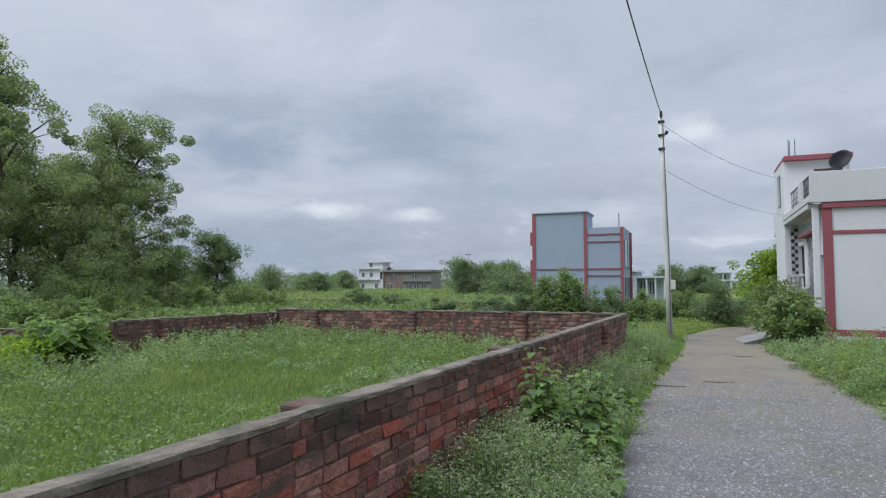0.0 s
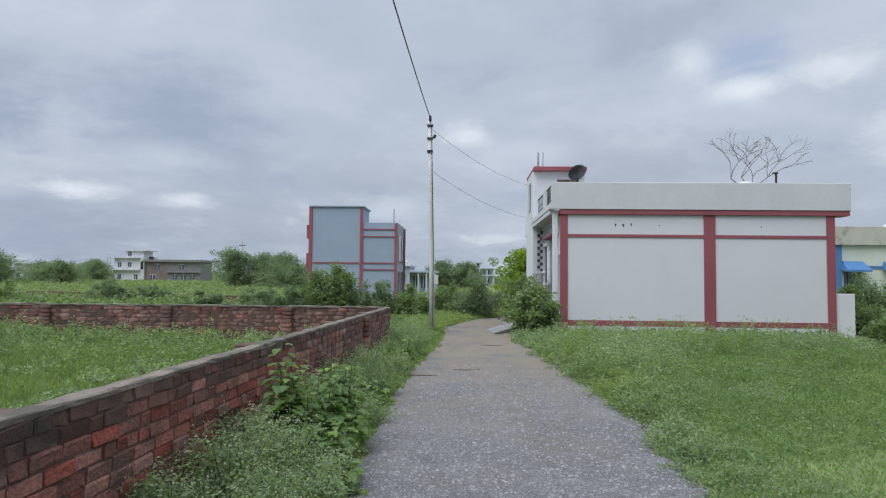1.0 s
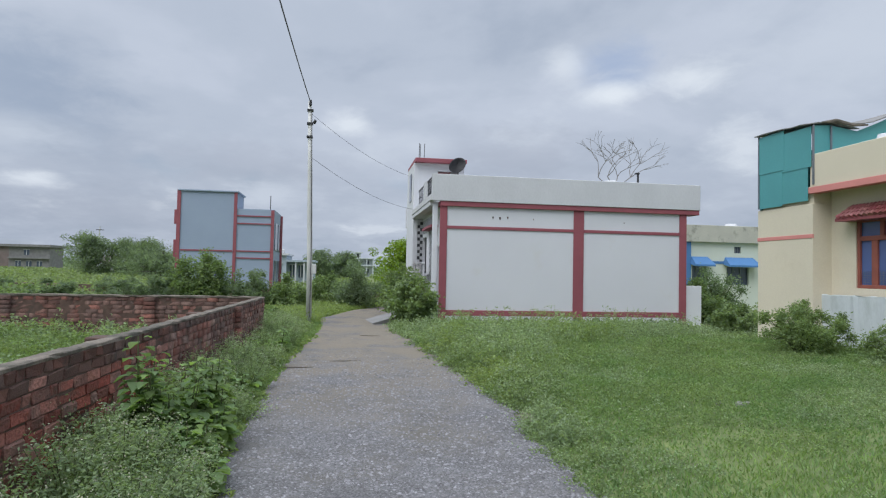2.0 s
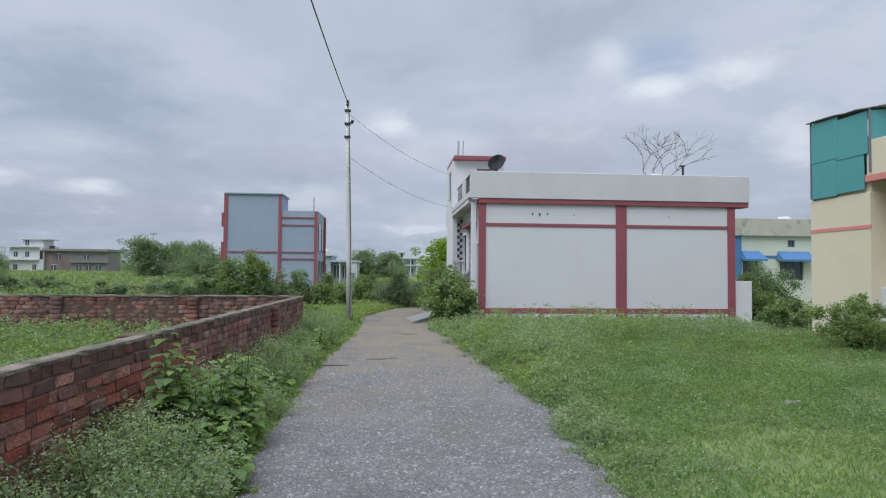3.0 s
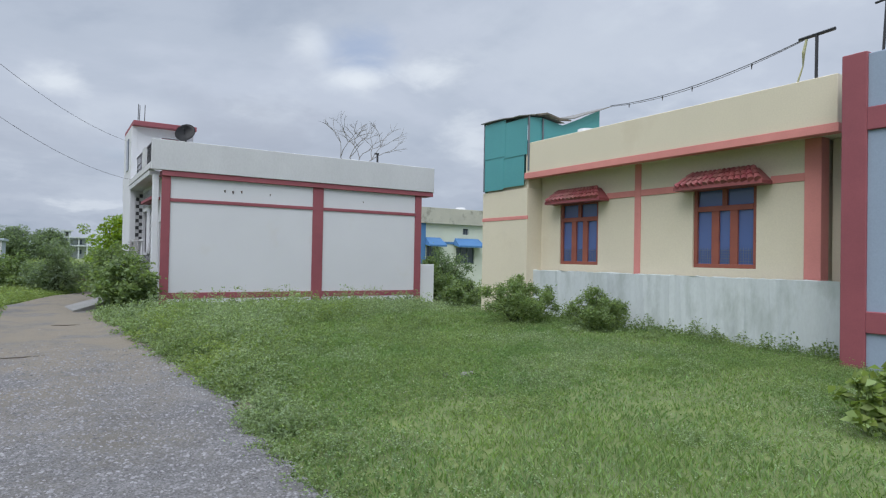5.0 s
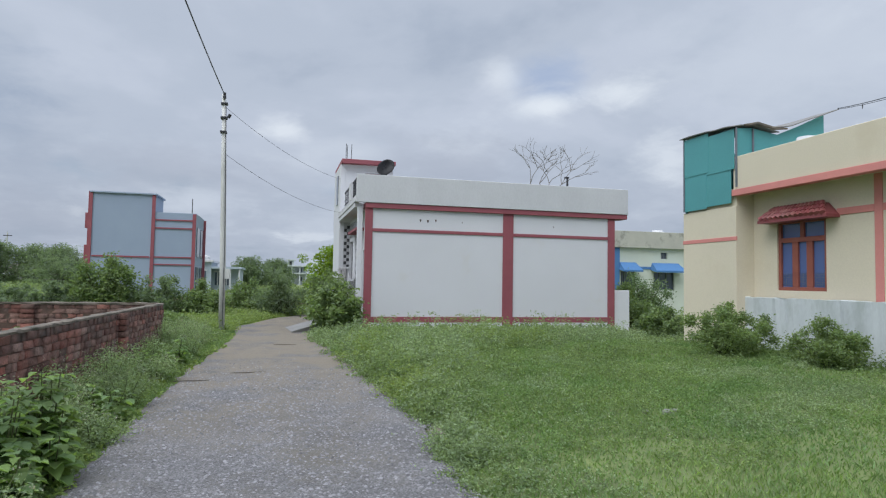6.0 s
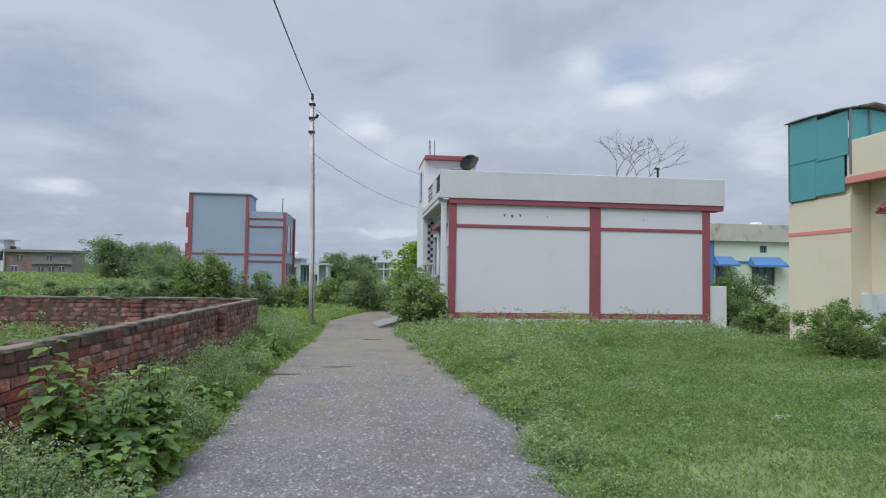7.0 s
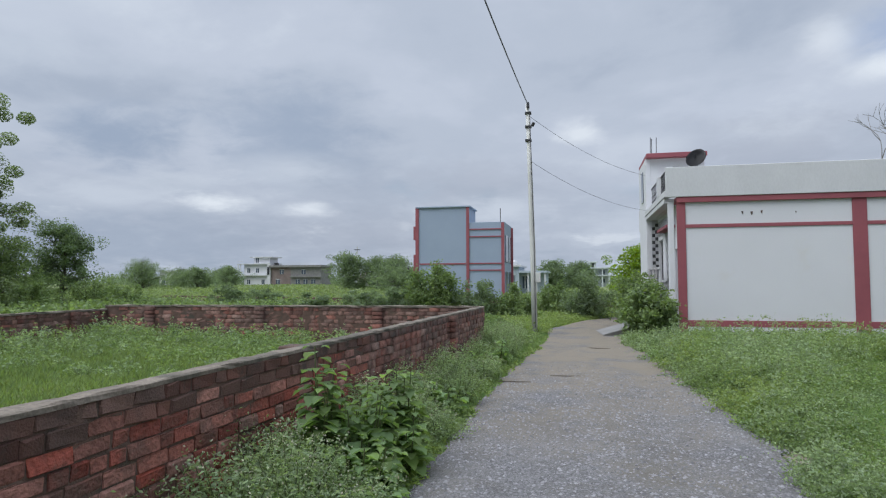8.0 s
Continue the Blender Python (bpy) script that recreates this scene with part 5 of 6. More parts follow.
tree("tree", -31.5, 16.5, 7.6, 4.2, "dense leafy tree behind the plot", 8, 26000, 0.15, 0.18, 0.05, None, 0.0, (0.12, 0.26))
tree("tree", -26.9, 21.6, 5.4, 3.2, "dense leafy tree behind the plot", 9, 30000, 0.13, 0.16, 0.08, None, 0.0, (0.12, 0.26))
tree("tree", -27.8, 30.3, 5.2, 1.9, "small round green tree at the field's edge", 5, 22000, 0.11, 0.13, 0.26, LEAF_DARK, 0.0, (0.18, 0.34))
tree("tree", -26.2, 24.6, 4.0, 2.3, "low leafy tree at the field's edge", 6, 20000, 0.12, 0.1, 0.05, LEAF_BUSH, 0.0, (0.16, 0.32))
for k, (x, y, h, s, m) in enumerate(((-31.4, 84, 6.0, 2.8, LEAF_DARK), (-28.0, 86, 5.4, 2.6, LEAF_DARK), (-23.2, 80, 5.2, 3.4, LEAF_TREE), (-18.4, 82, 4.8, 3.2, LEAF_TREE), (-20.8, 76, 3.4, 3.0, LEAF_TREE), (-73, 95, 5.6, 3.2, LEAF_TREE), (-66, 100, 4.4, 2.6, LEAF_TREE), (-76, 110, 4.5, 3.5, LEAF_TREE), (-3.6, 90, 4.6, 2.4, LEAF_DARK), (0.2, 92, 4.4, 2.2, LEAF_DARK), (4.9, 52, 4.4, 2.0, LEAF_LIME), (7.5, 60, 5.8, 2.6, LEAF_TREE), (-84, 140, 5.6, 3.0, LEAF_DARK), (-97, 160, 6.4, 3.4, LEAF_DARK), (-101, 165, 6.0, 3.4, LEAF_DARK))):
    tree("tree", x, y, h, s, "leafy tree standing beyond the field", 20 + k, 12000, 0.22, 0.2, 0.02, LEAF_HAZED if m is not LEAF_LIME else m, 0.0, (0.24, 0.42))


def bare_tree(x, y, seed):
    r = random.Random(seed)
    t = thing("bare_tree", (x, y, 0), "leafless grey tree with forked branches behind the white house", "tree")
    bm = bmesh.new()
    fork = Vector((x, y, 8.0))
    tube([(x - 0.1, y, -0.3), (x + 0.1, y, 3.2), fork], [0.22, 0.17, 0.13], 8, bm)

    def grow(p, d, ln, rad, depth):
        q = p + d * ln
        tube([p, p.lerp(q, 0.5) + Vector((r.uniform(-1, 1), r.uniform(-1, 1), r.uniform(-0.4, 0.6))) * ln * 0.10, q], [rad, rad * 0.85, rad * 0.7], 5, bm)
        if depth:
            for k in range(2 if r.random() < 0.7 else 3):
                n = (d + Vector((r.uniform(-1, 1), r.uniform(-0.4, 0.4), r.uniform(-0.25, 0.3)))).normalized()
                grow(q, n, ln * r.uniform(0.66, 0.86), rad * 0.72, depth - 1)

    for dx, dz, ln in ((-1.0, 0.72, 1.9), (-0.55, 1.0, 1.35), (0.30, 1.0, 1.4), (0.95, 0.85, 1.75)):
        grow(fork, Vector((dx, r.uniform(-0.3, 0.3), dz)).normalized(), ln * r.uniform(0.9, 1.0), 0.045, 4)
    part("trunk", bm, DEADWOOD, t)


bare_tree(19.95, 45, 4)


# low line of trees along the horizon
r = np.random.default_rng(404)
n = 420
hx = r.uniform(-330, 220, n)
hy = 215 + 40 * r.random(n)
hh = 2.0 + 4.5 * patchy(hx, hx * 0, 0.035, 12) * r.uniform(0.7, 1.2, n)
P = np.repeat(np.stack([hx, hy, hh * 0.5], 1), 60, 0)
P = P + r.normal(size=P.shape) * np.repeat(np.stack([hh * 0.7, hh * 0.4, hh * 0.26], 1), 60, 0)
# the haziness of this line comes from its leaf colour
tagged(fast_mesh("tree_line", leaf_quads(P[P[:, 2] > 0], 1.0, 0.7, 0.1, r), 4, LEAF_HAZED), "low hazy line of far trees along the horizon", "trees", kind="stuff")

# ---- shrubs ----
SHRUB = "green leafy shrub growing beside the lane"
bush("bush", 1.95, 19.2, 1.9, 1.55, "large dark green shrub at the white house's corner", 41, 5200, 0.12, LEAF_BUSH)
bush("bush", 1.9, 22.8, 1.8, 1.9, "green shrub in front of the porch", 42, 2600, 0.14)
bush("bush", 8.8, 11.3, 2.3, 0.98, "leafy green bush before the cream house", 43, 17000, 0.05, LEAF_WEED)
bush("bush", 9.5, 9.7, 1.5, 0.82, "rounded green bush before the pale compound wall", 44, 12000, 0.048, LEAF_WEED)
bush("bush", -5.4, 24.5, 2.6, 2.1, "large round green bush behind the brick wall", 45, 8000, 0.12)
for k, (x, y, w, h, m) in enumerate(((-8.3, 25, 3.2, 1.25, LEAF_DARK), (-6.9, 24.2, 2.4, 1.2, LEAF_DARK), (-3.7, 24.8, 2.6, 1.45, LEAF_DARK), (-2.4, 25.5, 2.2, 1.3, LEAF_BUSH), (0.4, 27.5, 2.4, 1.9, LEAF_DARK), (-1.0, 29, 2.2, 1.5, LEAF_BUSH), (2.6, 29.5, 2.6, 1.8, LEAF_BUSH), (4.5, 30.5, 2.8, 2.0, LEAF_BUSH), (-11.5, 27, 2.6, 1.0, LEAF_DARK), (-15.5, 30, 3.0, 1.1, LEAF_DARK), (-20, 26, 3.0, 1.3, LEAF_BUSH), (-22.5, 23, 3.4, 1.5, LEAF_BUSH), (-20.5, 17.5, 3.4, 1.5, LEAF_BUSH), (-18.5, 14.0, 3.0, 1.2, LEAF_BUSH), (-23, 14, 3.2, 1.9, LEAF_DARK), (-16.5, 20.5, 2.6, 0.9, LEAF_BUSH), (-25.5, 18.5, 3.6, 2.2, LEAF_DARK), (-19.0, 33, 3, 1.3, LEAF_DARK), (-24.5, 20.5, 4.2, 2.9, LEAF_BUSH), (-22.0, 17.0, 3.8, 2.4, LEAF_BUSH), (-21.5, 12.5, 3.4, 2.2, LEAF_BUSH), (-26.5, 26.5, 4.0, 2.4, LEAF_BUSH), (-23.2, 27.5, 3.6, 1.7, LEAF_BUSH), (-16.5, 10.5, 2.6, 1.3, LEAF_BUSH), (-18.5, 11.5, 3.0, 1.7, LEAF_DARK))):
    # bushes listed as dark take the leaf colour with haze mixed in
    bush("bush", x, y, w, h, "leafy green bush in the overgrown field", 50 + k, 6500, 0.10, LEAF_HAZED if m is LEAF_DARK else m)
for k, (x, y, w, h) in enumerate(((13.0, 21.8, 2.2, 1.5), (14.6, 23.2, 2.6, 1.9), (13.6, 25.5, 2.4, 1.7), (12.2, 18.6, 1.8, 0.8), (11.0, 16.4, 2.0, 0.9), (15.8, 26, 2.6, 2.0))):
    bush("bush", x, y, w, h, "tall green weeds between the houses", 80 + k, 4000, 0.10, LEAF_DARK if k % 2 else LEAF_BUSH)


bush("bush", 6.64, 3.16, 1.5, 0.55, "low broad-leaved yellow-green bush before the grey house", 95, 1500, 0.12, LEAF_EDGE, 0.6)


# ---- broad-leaved plants at the foot of the brick wall ----
def broad_plant(x, y, h, n_stems, seed, spread=0.35, leaf=0.13):
    r = np.random.default_rng(seed)
    z = float(ground_z(x, y))
    t = thing("broadleaf_plant", (x, y, z), "tall wild plant with broad bright green leaves by the wall", "plant", "plants along the wall")
    for s in range(n_stems):
        a = r.uniform(0, 6.28)
        q = spread * r.random() ** 0.5
        hh = h * r.uniform(0.72, 1.05) * (1 - 0.2 * q / max(spread, 0.01))
        foot = Vector((x + math.cos(a) * q * 0.4, y + math.sin(a) * q * 0.4, z - 0.05))
        tip = Vector((x + math.cos(a) * q, y + math.sin(a) * q, z + hh))
        part("stem", tube([foot, foot.lerp(tip, 0.5), tip], (0.010, 0.008, 0.004), 5), STEM, t)
        k = int(22 * hh / 0.8) + 8
        f = np.linspace(0.25, 1.0, k)
        C = np.array(foot)[None] + (np.array(tip) - np.array(foot))[None] * f[:, None]
        ang = np.arange(k) * 2.4 + r.uniform(0, 6)
        L = leaf * (1.1 - 0.6 * f * f) * r.uniform(0.8, 1.2, k)
        out = np.stack([np.cos(ang), np.sin(ang), r.uniform(-0.1, 0.45, k)], 1)
        side = np.stack([-np.sin(ang), np.cos(ang), np.zeros(k)], 1)
        b = C + out * 0.04
        m1 = b + out * (L * 0.35)[:, None]
        m2 = b + out * (L * 0.75)[:, None] - np.array([0, 0, 1.0]) * (L * 0.10)[:, None]
        tp = b + out * L[:, None] - np.array([0, 0, 1.0]) * (L * 0.42)[:, None]
        w = (L * 0.42)[:, None]
        up = np.array([0, 0, 1.0]) * (L * 0.07)[:, None]
        V = np.stack([b, m1 + side * w + up, m2 + side * w * 0.75 + up, tp, m2 - side * w * 0.75 + up, m1 - side * w + up], 1)
        fast_mesh("foliage", V, 6, LEAF_BROAD, t)["kind"] = "stuff"
    return t


for k, (x, y, h, n, s) in enumerate(((-1.66, 5.35, 1.2, 5, 0.12), (-1.50, 5.7, 0.85, 9, 0.32), (-1.38, 5.3, 0.55, 9, 0.30), (-1.40, 6.35, 1.0, 5, 0.14), (-1.30, 6.2, 0.66, 8, 0.30), (-1.65, 6.1, 0.80, 7, 0.3), (-1.25, 4.95, 0.35, 7, 0.25), (-1.55, 11.0, 0.55, 6, 0.4), (-1.5, 8.4, 0.5, 5, 0.3), (-1.4, 12.7, 0.6, 6, 0.4))):
    broad_plant(x, y, h, n, 100 + k, s, 0.145)
broad_plant(-10.6, 7.9, 1.15, 9, 120, 0.9, 0.30)
broad_plant(-11.3, 8.3, 0.95, 7, 121, 0.8, 0.28)


# ---- grass and weeds ----
def scatter(x0, x1, y0, y1, n, power=1.0, seed=0):
    r = np.random.default_rng(seed)
    x = r.uniform(x0, x1, n)
    y = y0 + (y1 - y0) * r.random(n) ** power
    return x, y


def strew(name, x, y, height, width, mat, label, lean=0.5):
    ob = fast_mesh(name, blades(x, y, ground_z(x, y) - 0.01, height, width, lean), 4, mat)
    return tagged(ob, label, "grass", kind="stuff")


def strew_leaves(name, x, y, z, length, width, mat, label, up=0.3, category="weeds"):
    ob = fast_mesh(name, leaf_quads(np.stack([x, y, z], 1), length, width, up), 4, mat)
    return tagged(ob, label, category, kind="stuff")


def off_road(x, y, margin=0.0):
    return (x > road_right(y) + margin) | (x < road_left(y) - margin)


def clumps(cx, cy, radius, height, per, leaf, ratio=0.5, seed=0):
    """Leaf quads heaped in low domes round the clump centres."""
    r = np.random.default_rng(seed)
    n = len(cx)
    rep = lambda v: np.repeat(np.broadcast_to(v, (n,)), per)
    a, f = r.uniform(0, 6.2832, n * per), np.sqrt(r.random(n * per))
    rad, hh = rep(radius) * r.uniform(0.6, 1.2, n * per), rep(height)
    x, y = rep(cx) + np.cos(a) * f * rad, rep(cy) + np.sin(a) * f * rad
    z = ground_z(x, y) + hh * (1.0 - 0.75 * f * f) * r.random(n * per) ** 0.45
    return leaf_quads(np.stack([x, y, z], 1), rep(leaf), rep(leaf) * ratio, 0.35, r)


def tufted(cx, cy, radius, height, n_tuft, per, leaf, ratio=0.5, seed=0):
    """Leaf quads in small separate tufts over a steep mound, with gaps between the tufts."""
    r = np.random.default_rng(seed)
    n = len(cx)
    rep = lambda v, m: np.repeat(np.broadcast_to(v, (n,)), m)
    a, f = r.uniform(0, 6.2832, n * n_tuft), np.sqrt(r.random(n * n_tuft))
    rad = rep(radius, n_tuft) * r.uniform(0.6, 1.2, n * n_tuft)
    x, y = rep(cx, n_tuft) + np.cos(a) * f * rad, rep(cy, n_tuft) + np.sin(a) * f * rad
    z = ground_z(x, y) + rep(height, n_tuft) * (1.0 - 0.8 * f * f) * r.uniform(0.35, 1.0, n * n_tuft)
    P = np.repeat(np.stack([x, y, z], 1), per, 0)
    size = np.repeat(rep(leaf, n_tuft), per)
    P = P + r.normal(size=P.shape) * (size * 0.95)[:, None] * np.array([1, 1, 0.6])
    return leaf_quads(P, size, size * ratio, 0.35, r)


def heap(name, quads, mat, label, category="weeds"):
    return tagged(fast_mesh(name, quads, 4, mat), label, category, kind="stuff")


def by_patch(x, y, scale, seed):
    """Evenly spread values from 0 to 1 that hold together over patches of the plan."""
    v = patchy(x, y, scale, seed) + 0.10 * np.random.default_rng(seed).random(len(x))
    return np.argsort(np.argsort(v)) / max(1, len(x))


def is_bare(x, y):
    out = np.zeros(len(x), bool)
    for bx, by, rx, ry in BARE:
        out |= ((x - bx) / rx) ** 2 + ((y - by) / ry) ** 2 < 0.75
    return out


# verge and lawn east of the lane
x, y = scatter(1.0, 10.4, 1.0, 20.0, 190000, 1.35, 1)
d = patchy(x, y, 0.5, 2)
inroad = np.clip((road_right(y) - x) / 0.35, 0, 1)
k = (x > road_right(y) - 0.35) & (RNG.random(len(x)) < (0.35 + d) * (1 - inroad) ** 3) & (~is_bare(x, y) | (RNG.random(len(x)) < 0.3)) & ~((x > 2.4) & (y > 20.0))
x, y, d = x[k], y[k], d[k]
strew("lawn_grass", x, y, 0.030 + 0.045 * d + 0.002 * y, 0.008 + 0.0012 * y, GRASS, "short bright green grass on the empty plot", 1.1)
x, y = scatter(1.0, 10.4, 1.5, 20.0, 15000, 1.2, 3)
d = patchy(x, y, 0.55, 6)
edge = np.clip(1 - (x - road_right(y)) / 1.4, 0, 1)
tall = np.clip((y - 12.5) / 5, 0, 1)
inroad = np.clip((road_right(y) - x) / 0.30, 0, 1)
k = (x > road_right(y) - 0.3) & (RNG.random(len(x)) < (0.10 + 1.2 * (d > 0.50) + 0.6 * edge + tall) * (1 - inroad) ** 3) & ~is_bare(x, y)
x, y, d, edge, tall = x[k], y[k], d[k], edge[k], tall[k]
size = 0.055 + 0.09 * d + 0.10 * edge + 0.06 * tall * patchy(x, y, 0.9, 15)
pick = by_patch(x, y, 0.55, 83) + 0.35 * edge
for m, sel, nm in ((LEAF_WEED, pick < 0.35, "low_weeds"), (GRASS, (pick >= 0.35) & (pick < 0.75), "low_clover"), (LEAF_FEATHER, pick >= 0.75, "pale_weeds")):
    heap(nm, tufted(x[sel], y[sel], 0.6 * size[sel] + 0.08, size[sel] * RNG.uniform(0.4, 1.7, sel.sum()), 4, 8, 0.013 + 0.0021 * y[sel], 0.5, 3), m, "low leafy green weeds over the plot and along the lane")
x, y = scatter(1.6, 10.2, 2.0, 17.0, 1500, 1.2, 5)
k = off_road(x, y, 0.15) & (patchy(x, y, 0.6, 44) > 0.55)
strew_leaves("small_flowers", x[k], y[k], ground_z(x[k], y[k]) + RNG.uniform(0.05, 0.12, k.sum()), 0.014, 0.012, FLOWER, "tiny white flowers in the grass", 0.5, "flowers")
# feathery weeds spreading from the lane's eastern edge
x, y = scatter(1.2, 10.2, 3.0, 19.4, 6000, 0.95, 61)
reach = 0.8 + 2.4 * np.clip((y - 5) / 6, 0, 1) + 7 * np.clip((y - 13) / 4, 0, 1)
u = (x - road_right(y)) / reach
cl = patchy(x, y, 0.7, 62)
k = (u > -0.06) & (RNG.random(len(x)) < np.clip(1.15 - u, 0, 1) * np.clip((cl - 0.25) / 0.3, 0, 1)) & ~is_bare(x, y)
x, y, cl = x[k], y[k], cl[k]
tall = (0.10 + 0.62 * np.clip(cl - 0.3, 0, 1)) * RNG.uniform(0.4, 1.5, len(x)) * (0.6 + 0.6 * np.clip((y - 8) / 6, 0, 1)) * (1 - 0.75 * np.clip((y - 15.5) / 2.5, 0, 1))
pick = by_patch(x, y, 0.6, 85) < 0.55
heap("verge_feather_weeds", tufted(x[pick], y[pick], 0.20, 1.2 * tall[pick], 6, 11, 0.016 + 0.0027 * y[pick], 0.42, 63), LEAF_FEATHER, "feathery pale green weeds along the lane")
heap("verge_leafy_weeds", tufted(x[~pick], y[~pick], 0.20, 1.2 * tall[~pick], 6, 11, 0.016 + 0.0027 * y[~pick], 0.5, 64), LEAF_WEED, "leafy green weeds along the lane")
# knee-high weeds before the white house
x, y = scatter(1.5, 13.0, 14.5, 19.7, 1100, 0.9, 7)
cl = patchy(x, y, 0.8, 17)
k = off_road(x, y, 0.1) & (cl > 0.40)
x, y, cl = x[k], y[k], cl[k]
heap("tall_weeds", tufted(x, y, 0.25, (0.16 + 1.0 * (cl - 0.40)) * RNG.uniform(0.4, 1.5, len(x)) * (1 - 0.7 * np.clip((y - 15.5) / 2.5, 0, 1)), 9, 11, 0.062, 0.42, 8), LEAF_FEATHER, "knee-high green weeds before the white house")
# loose mounds of feathery weeds on the lane's edge and before the white house
y = RNG.uniform(6.0, 19.0, 520)
spread = 0.25 + 1.5 * np.clip((y - 7) / 5, 0, 1) + 6.5 * np.clip((y - 12.5) / 4, 0, 1)
x = road_right(y) + 0.08 + spread * RNG.random(520) ** 1.3
k = (x < 10.0) & ~is_bare(x, y)
x, y = x[k], y[k]
rise = RNG.uniform(0.18, 0.76, len(x)) * (0.42 + 0.75 * np.clip((y - 6) / 6, 0, 1)) * (1 - 0.65 * np.clip((y - 15.5) / 2.5, 0, 1))
kinds = np.searchsorted((0.46, 0.70, 0.86), by_patch(x, y, 0.7, 87))
for j, (m, look_of) in enumerate(((LEAF_FEATHER, "feathery grey-green"), (LEAF_WEED, "leafy green"), (LEAF_FEATHER, "grey-green leafy"), (LEAF_EDGE, "fresh yellow-green"))):
    q = kinds == j
    heap("weed_mounds", tufted(x[q], y[q], 0.55 * rise[q] + 0.09, rise[q], 26, 12, 0.018 + 0.0028 * y[q], 0.42, 71 + j), m, "mounds of " + look_of + " weeds beside the lane")
# dark broad-leaved weeds against the plinth
x, y = scatter(3.3, 11.2, 18.6, 19.9, 46, 1.0, 91)
heap("plinth_weeds", clumps(x, y, 0.2, RNG.uniform(0.06, 0.36, len(x)), 70, 0.10, 0.55, 92), LEAF_DARK, "dark broad-leaved weeds along the white plinth")
x, y = scatter(5.0, 10.3, 8.0, 16.0, 260, 1.0, 8)
k = patchy(x, y, 0.5, 27) > 0.55
heap("weed_clumps", clumps(x[k], y[k], 0.16, RNG.uniform(0.12, 0.30, k.sum()), 60, 0.05, 0.5, 9), LEAF_BUSH, "small leafy weed clumps on the empty plot")
x = 10.15 + 0.25 * RNG.random(60)
y = RNG.uniform(5.3, 12.6, 60)
heap("wall_weeds", clumps(x, y, 0.14, RNG.uniform(0.15, 0.42, 60), 60, 0.05, 0.5, 10), LEAF_BUSH, "leafy weeds along the foot of the compound wall")
# leafy fringe on the lane's western edge
x, y = scatter(0, 1, 2.5, 19.0, 1500, 1.2, 33)
x = road_left(y) - 0.45 + 0.75 * x
k = RNG.random(len(x)) < np.clip(1 - (x - road_left(y)) / 0.28, 0, 1) ** 2
x, y = x[k], y[k]
heap("edge_weeds", clumps(x, y, 0.10, RNG.uniform(0.04, 0.15, len(x)), 26, 0.028 + 0.0026 * y, 0.5, 34), LEAF_EDGE, "low yellow-green weeds creeping over the lane's edge")
# strip between the brick wall and the lane
x, y = scatter(0, 1, 1.0, 19.5, 110000, 1.2, 9)
lo, hi = wall_x(y) + 0.08 - 1.2 * (y > 14.3), road_left(y) + 0.05
u = x
x = lo + (hi - lo) * u
hump = np.clip(1 - u, 0, 1) ** 0.8
cl = patchy(x, y, 1.2, 19)
low = 1 - 0.5 * np.clip((y - 6.3) / 0.8, 0, 1) * np.clip((11.2 - y) / 0.8, 0, 1)
h = (0.08 + 0.66 * low * hump * np.clip((cl - 0.25) / 0.5, 0.1, 1)) * np.clip(0.55 + 0.5 * patchy(y, y * 0, 0.35, 23), 0.4, 1.2)
z = ground_z(x, y) + RNG.random(len(x)) ** 0.7 * h
strew_leaves("verge_weeds", x, y, z, 0.024 + 0.0034 * y, 0.012 + 0.0018 * y, LEAF_WEED, "dense feathery green weeds at the foot of the brick wall")
x, y = scatter(0, 1, 1.0, 19.5, 26000, 1.3, 10)
x = wall_x(y) + 0.1 + (road_left(y) - 0.02 - wall_x(y)) * (1 - x * x * 0.6)
k = off_road(x, y, -0.18) & (RNG.random(len(x)) < np.clip(1 - (x - road_left(y) + 0.1) / 0.28, 0.05, 1) ** 2)
strew("verge_grass", x[k], y[k], 0.07 + 0.004 * y[k], 0.009 + 0.0012 * y[k], GRASS, "yellow-green grass along the lane's edge", 0.8)
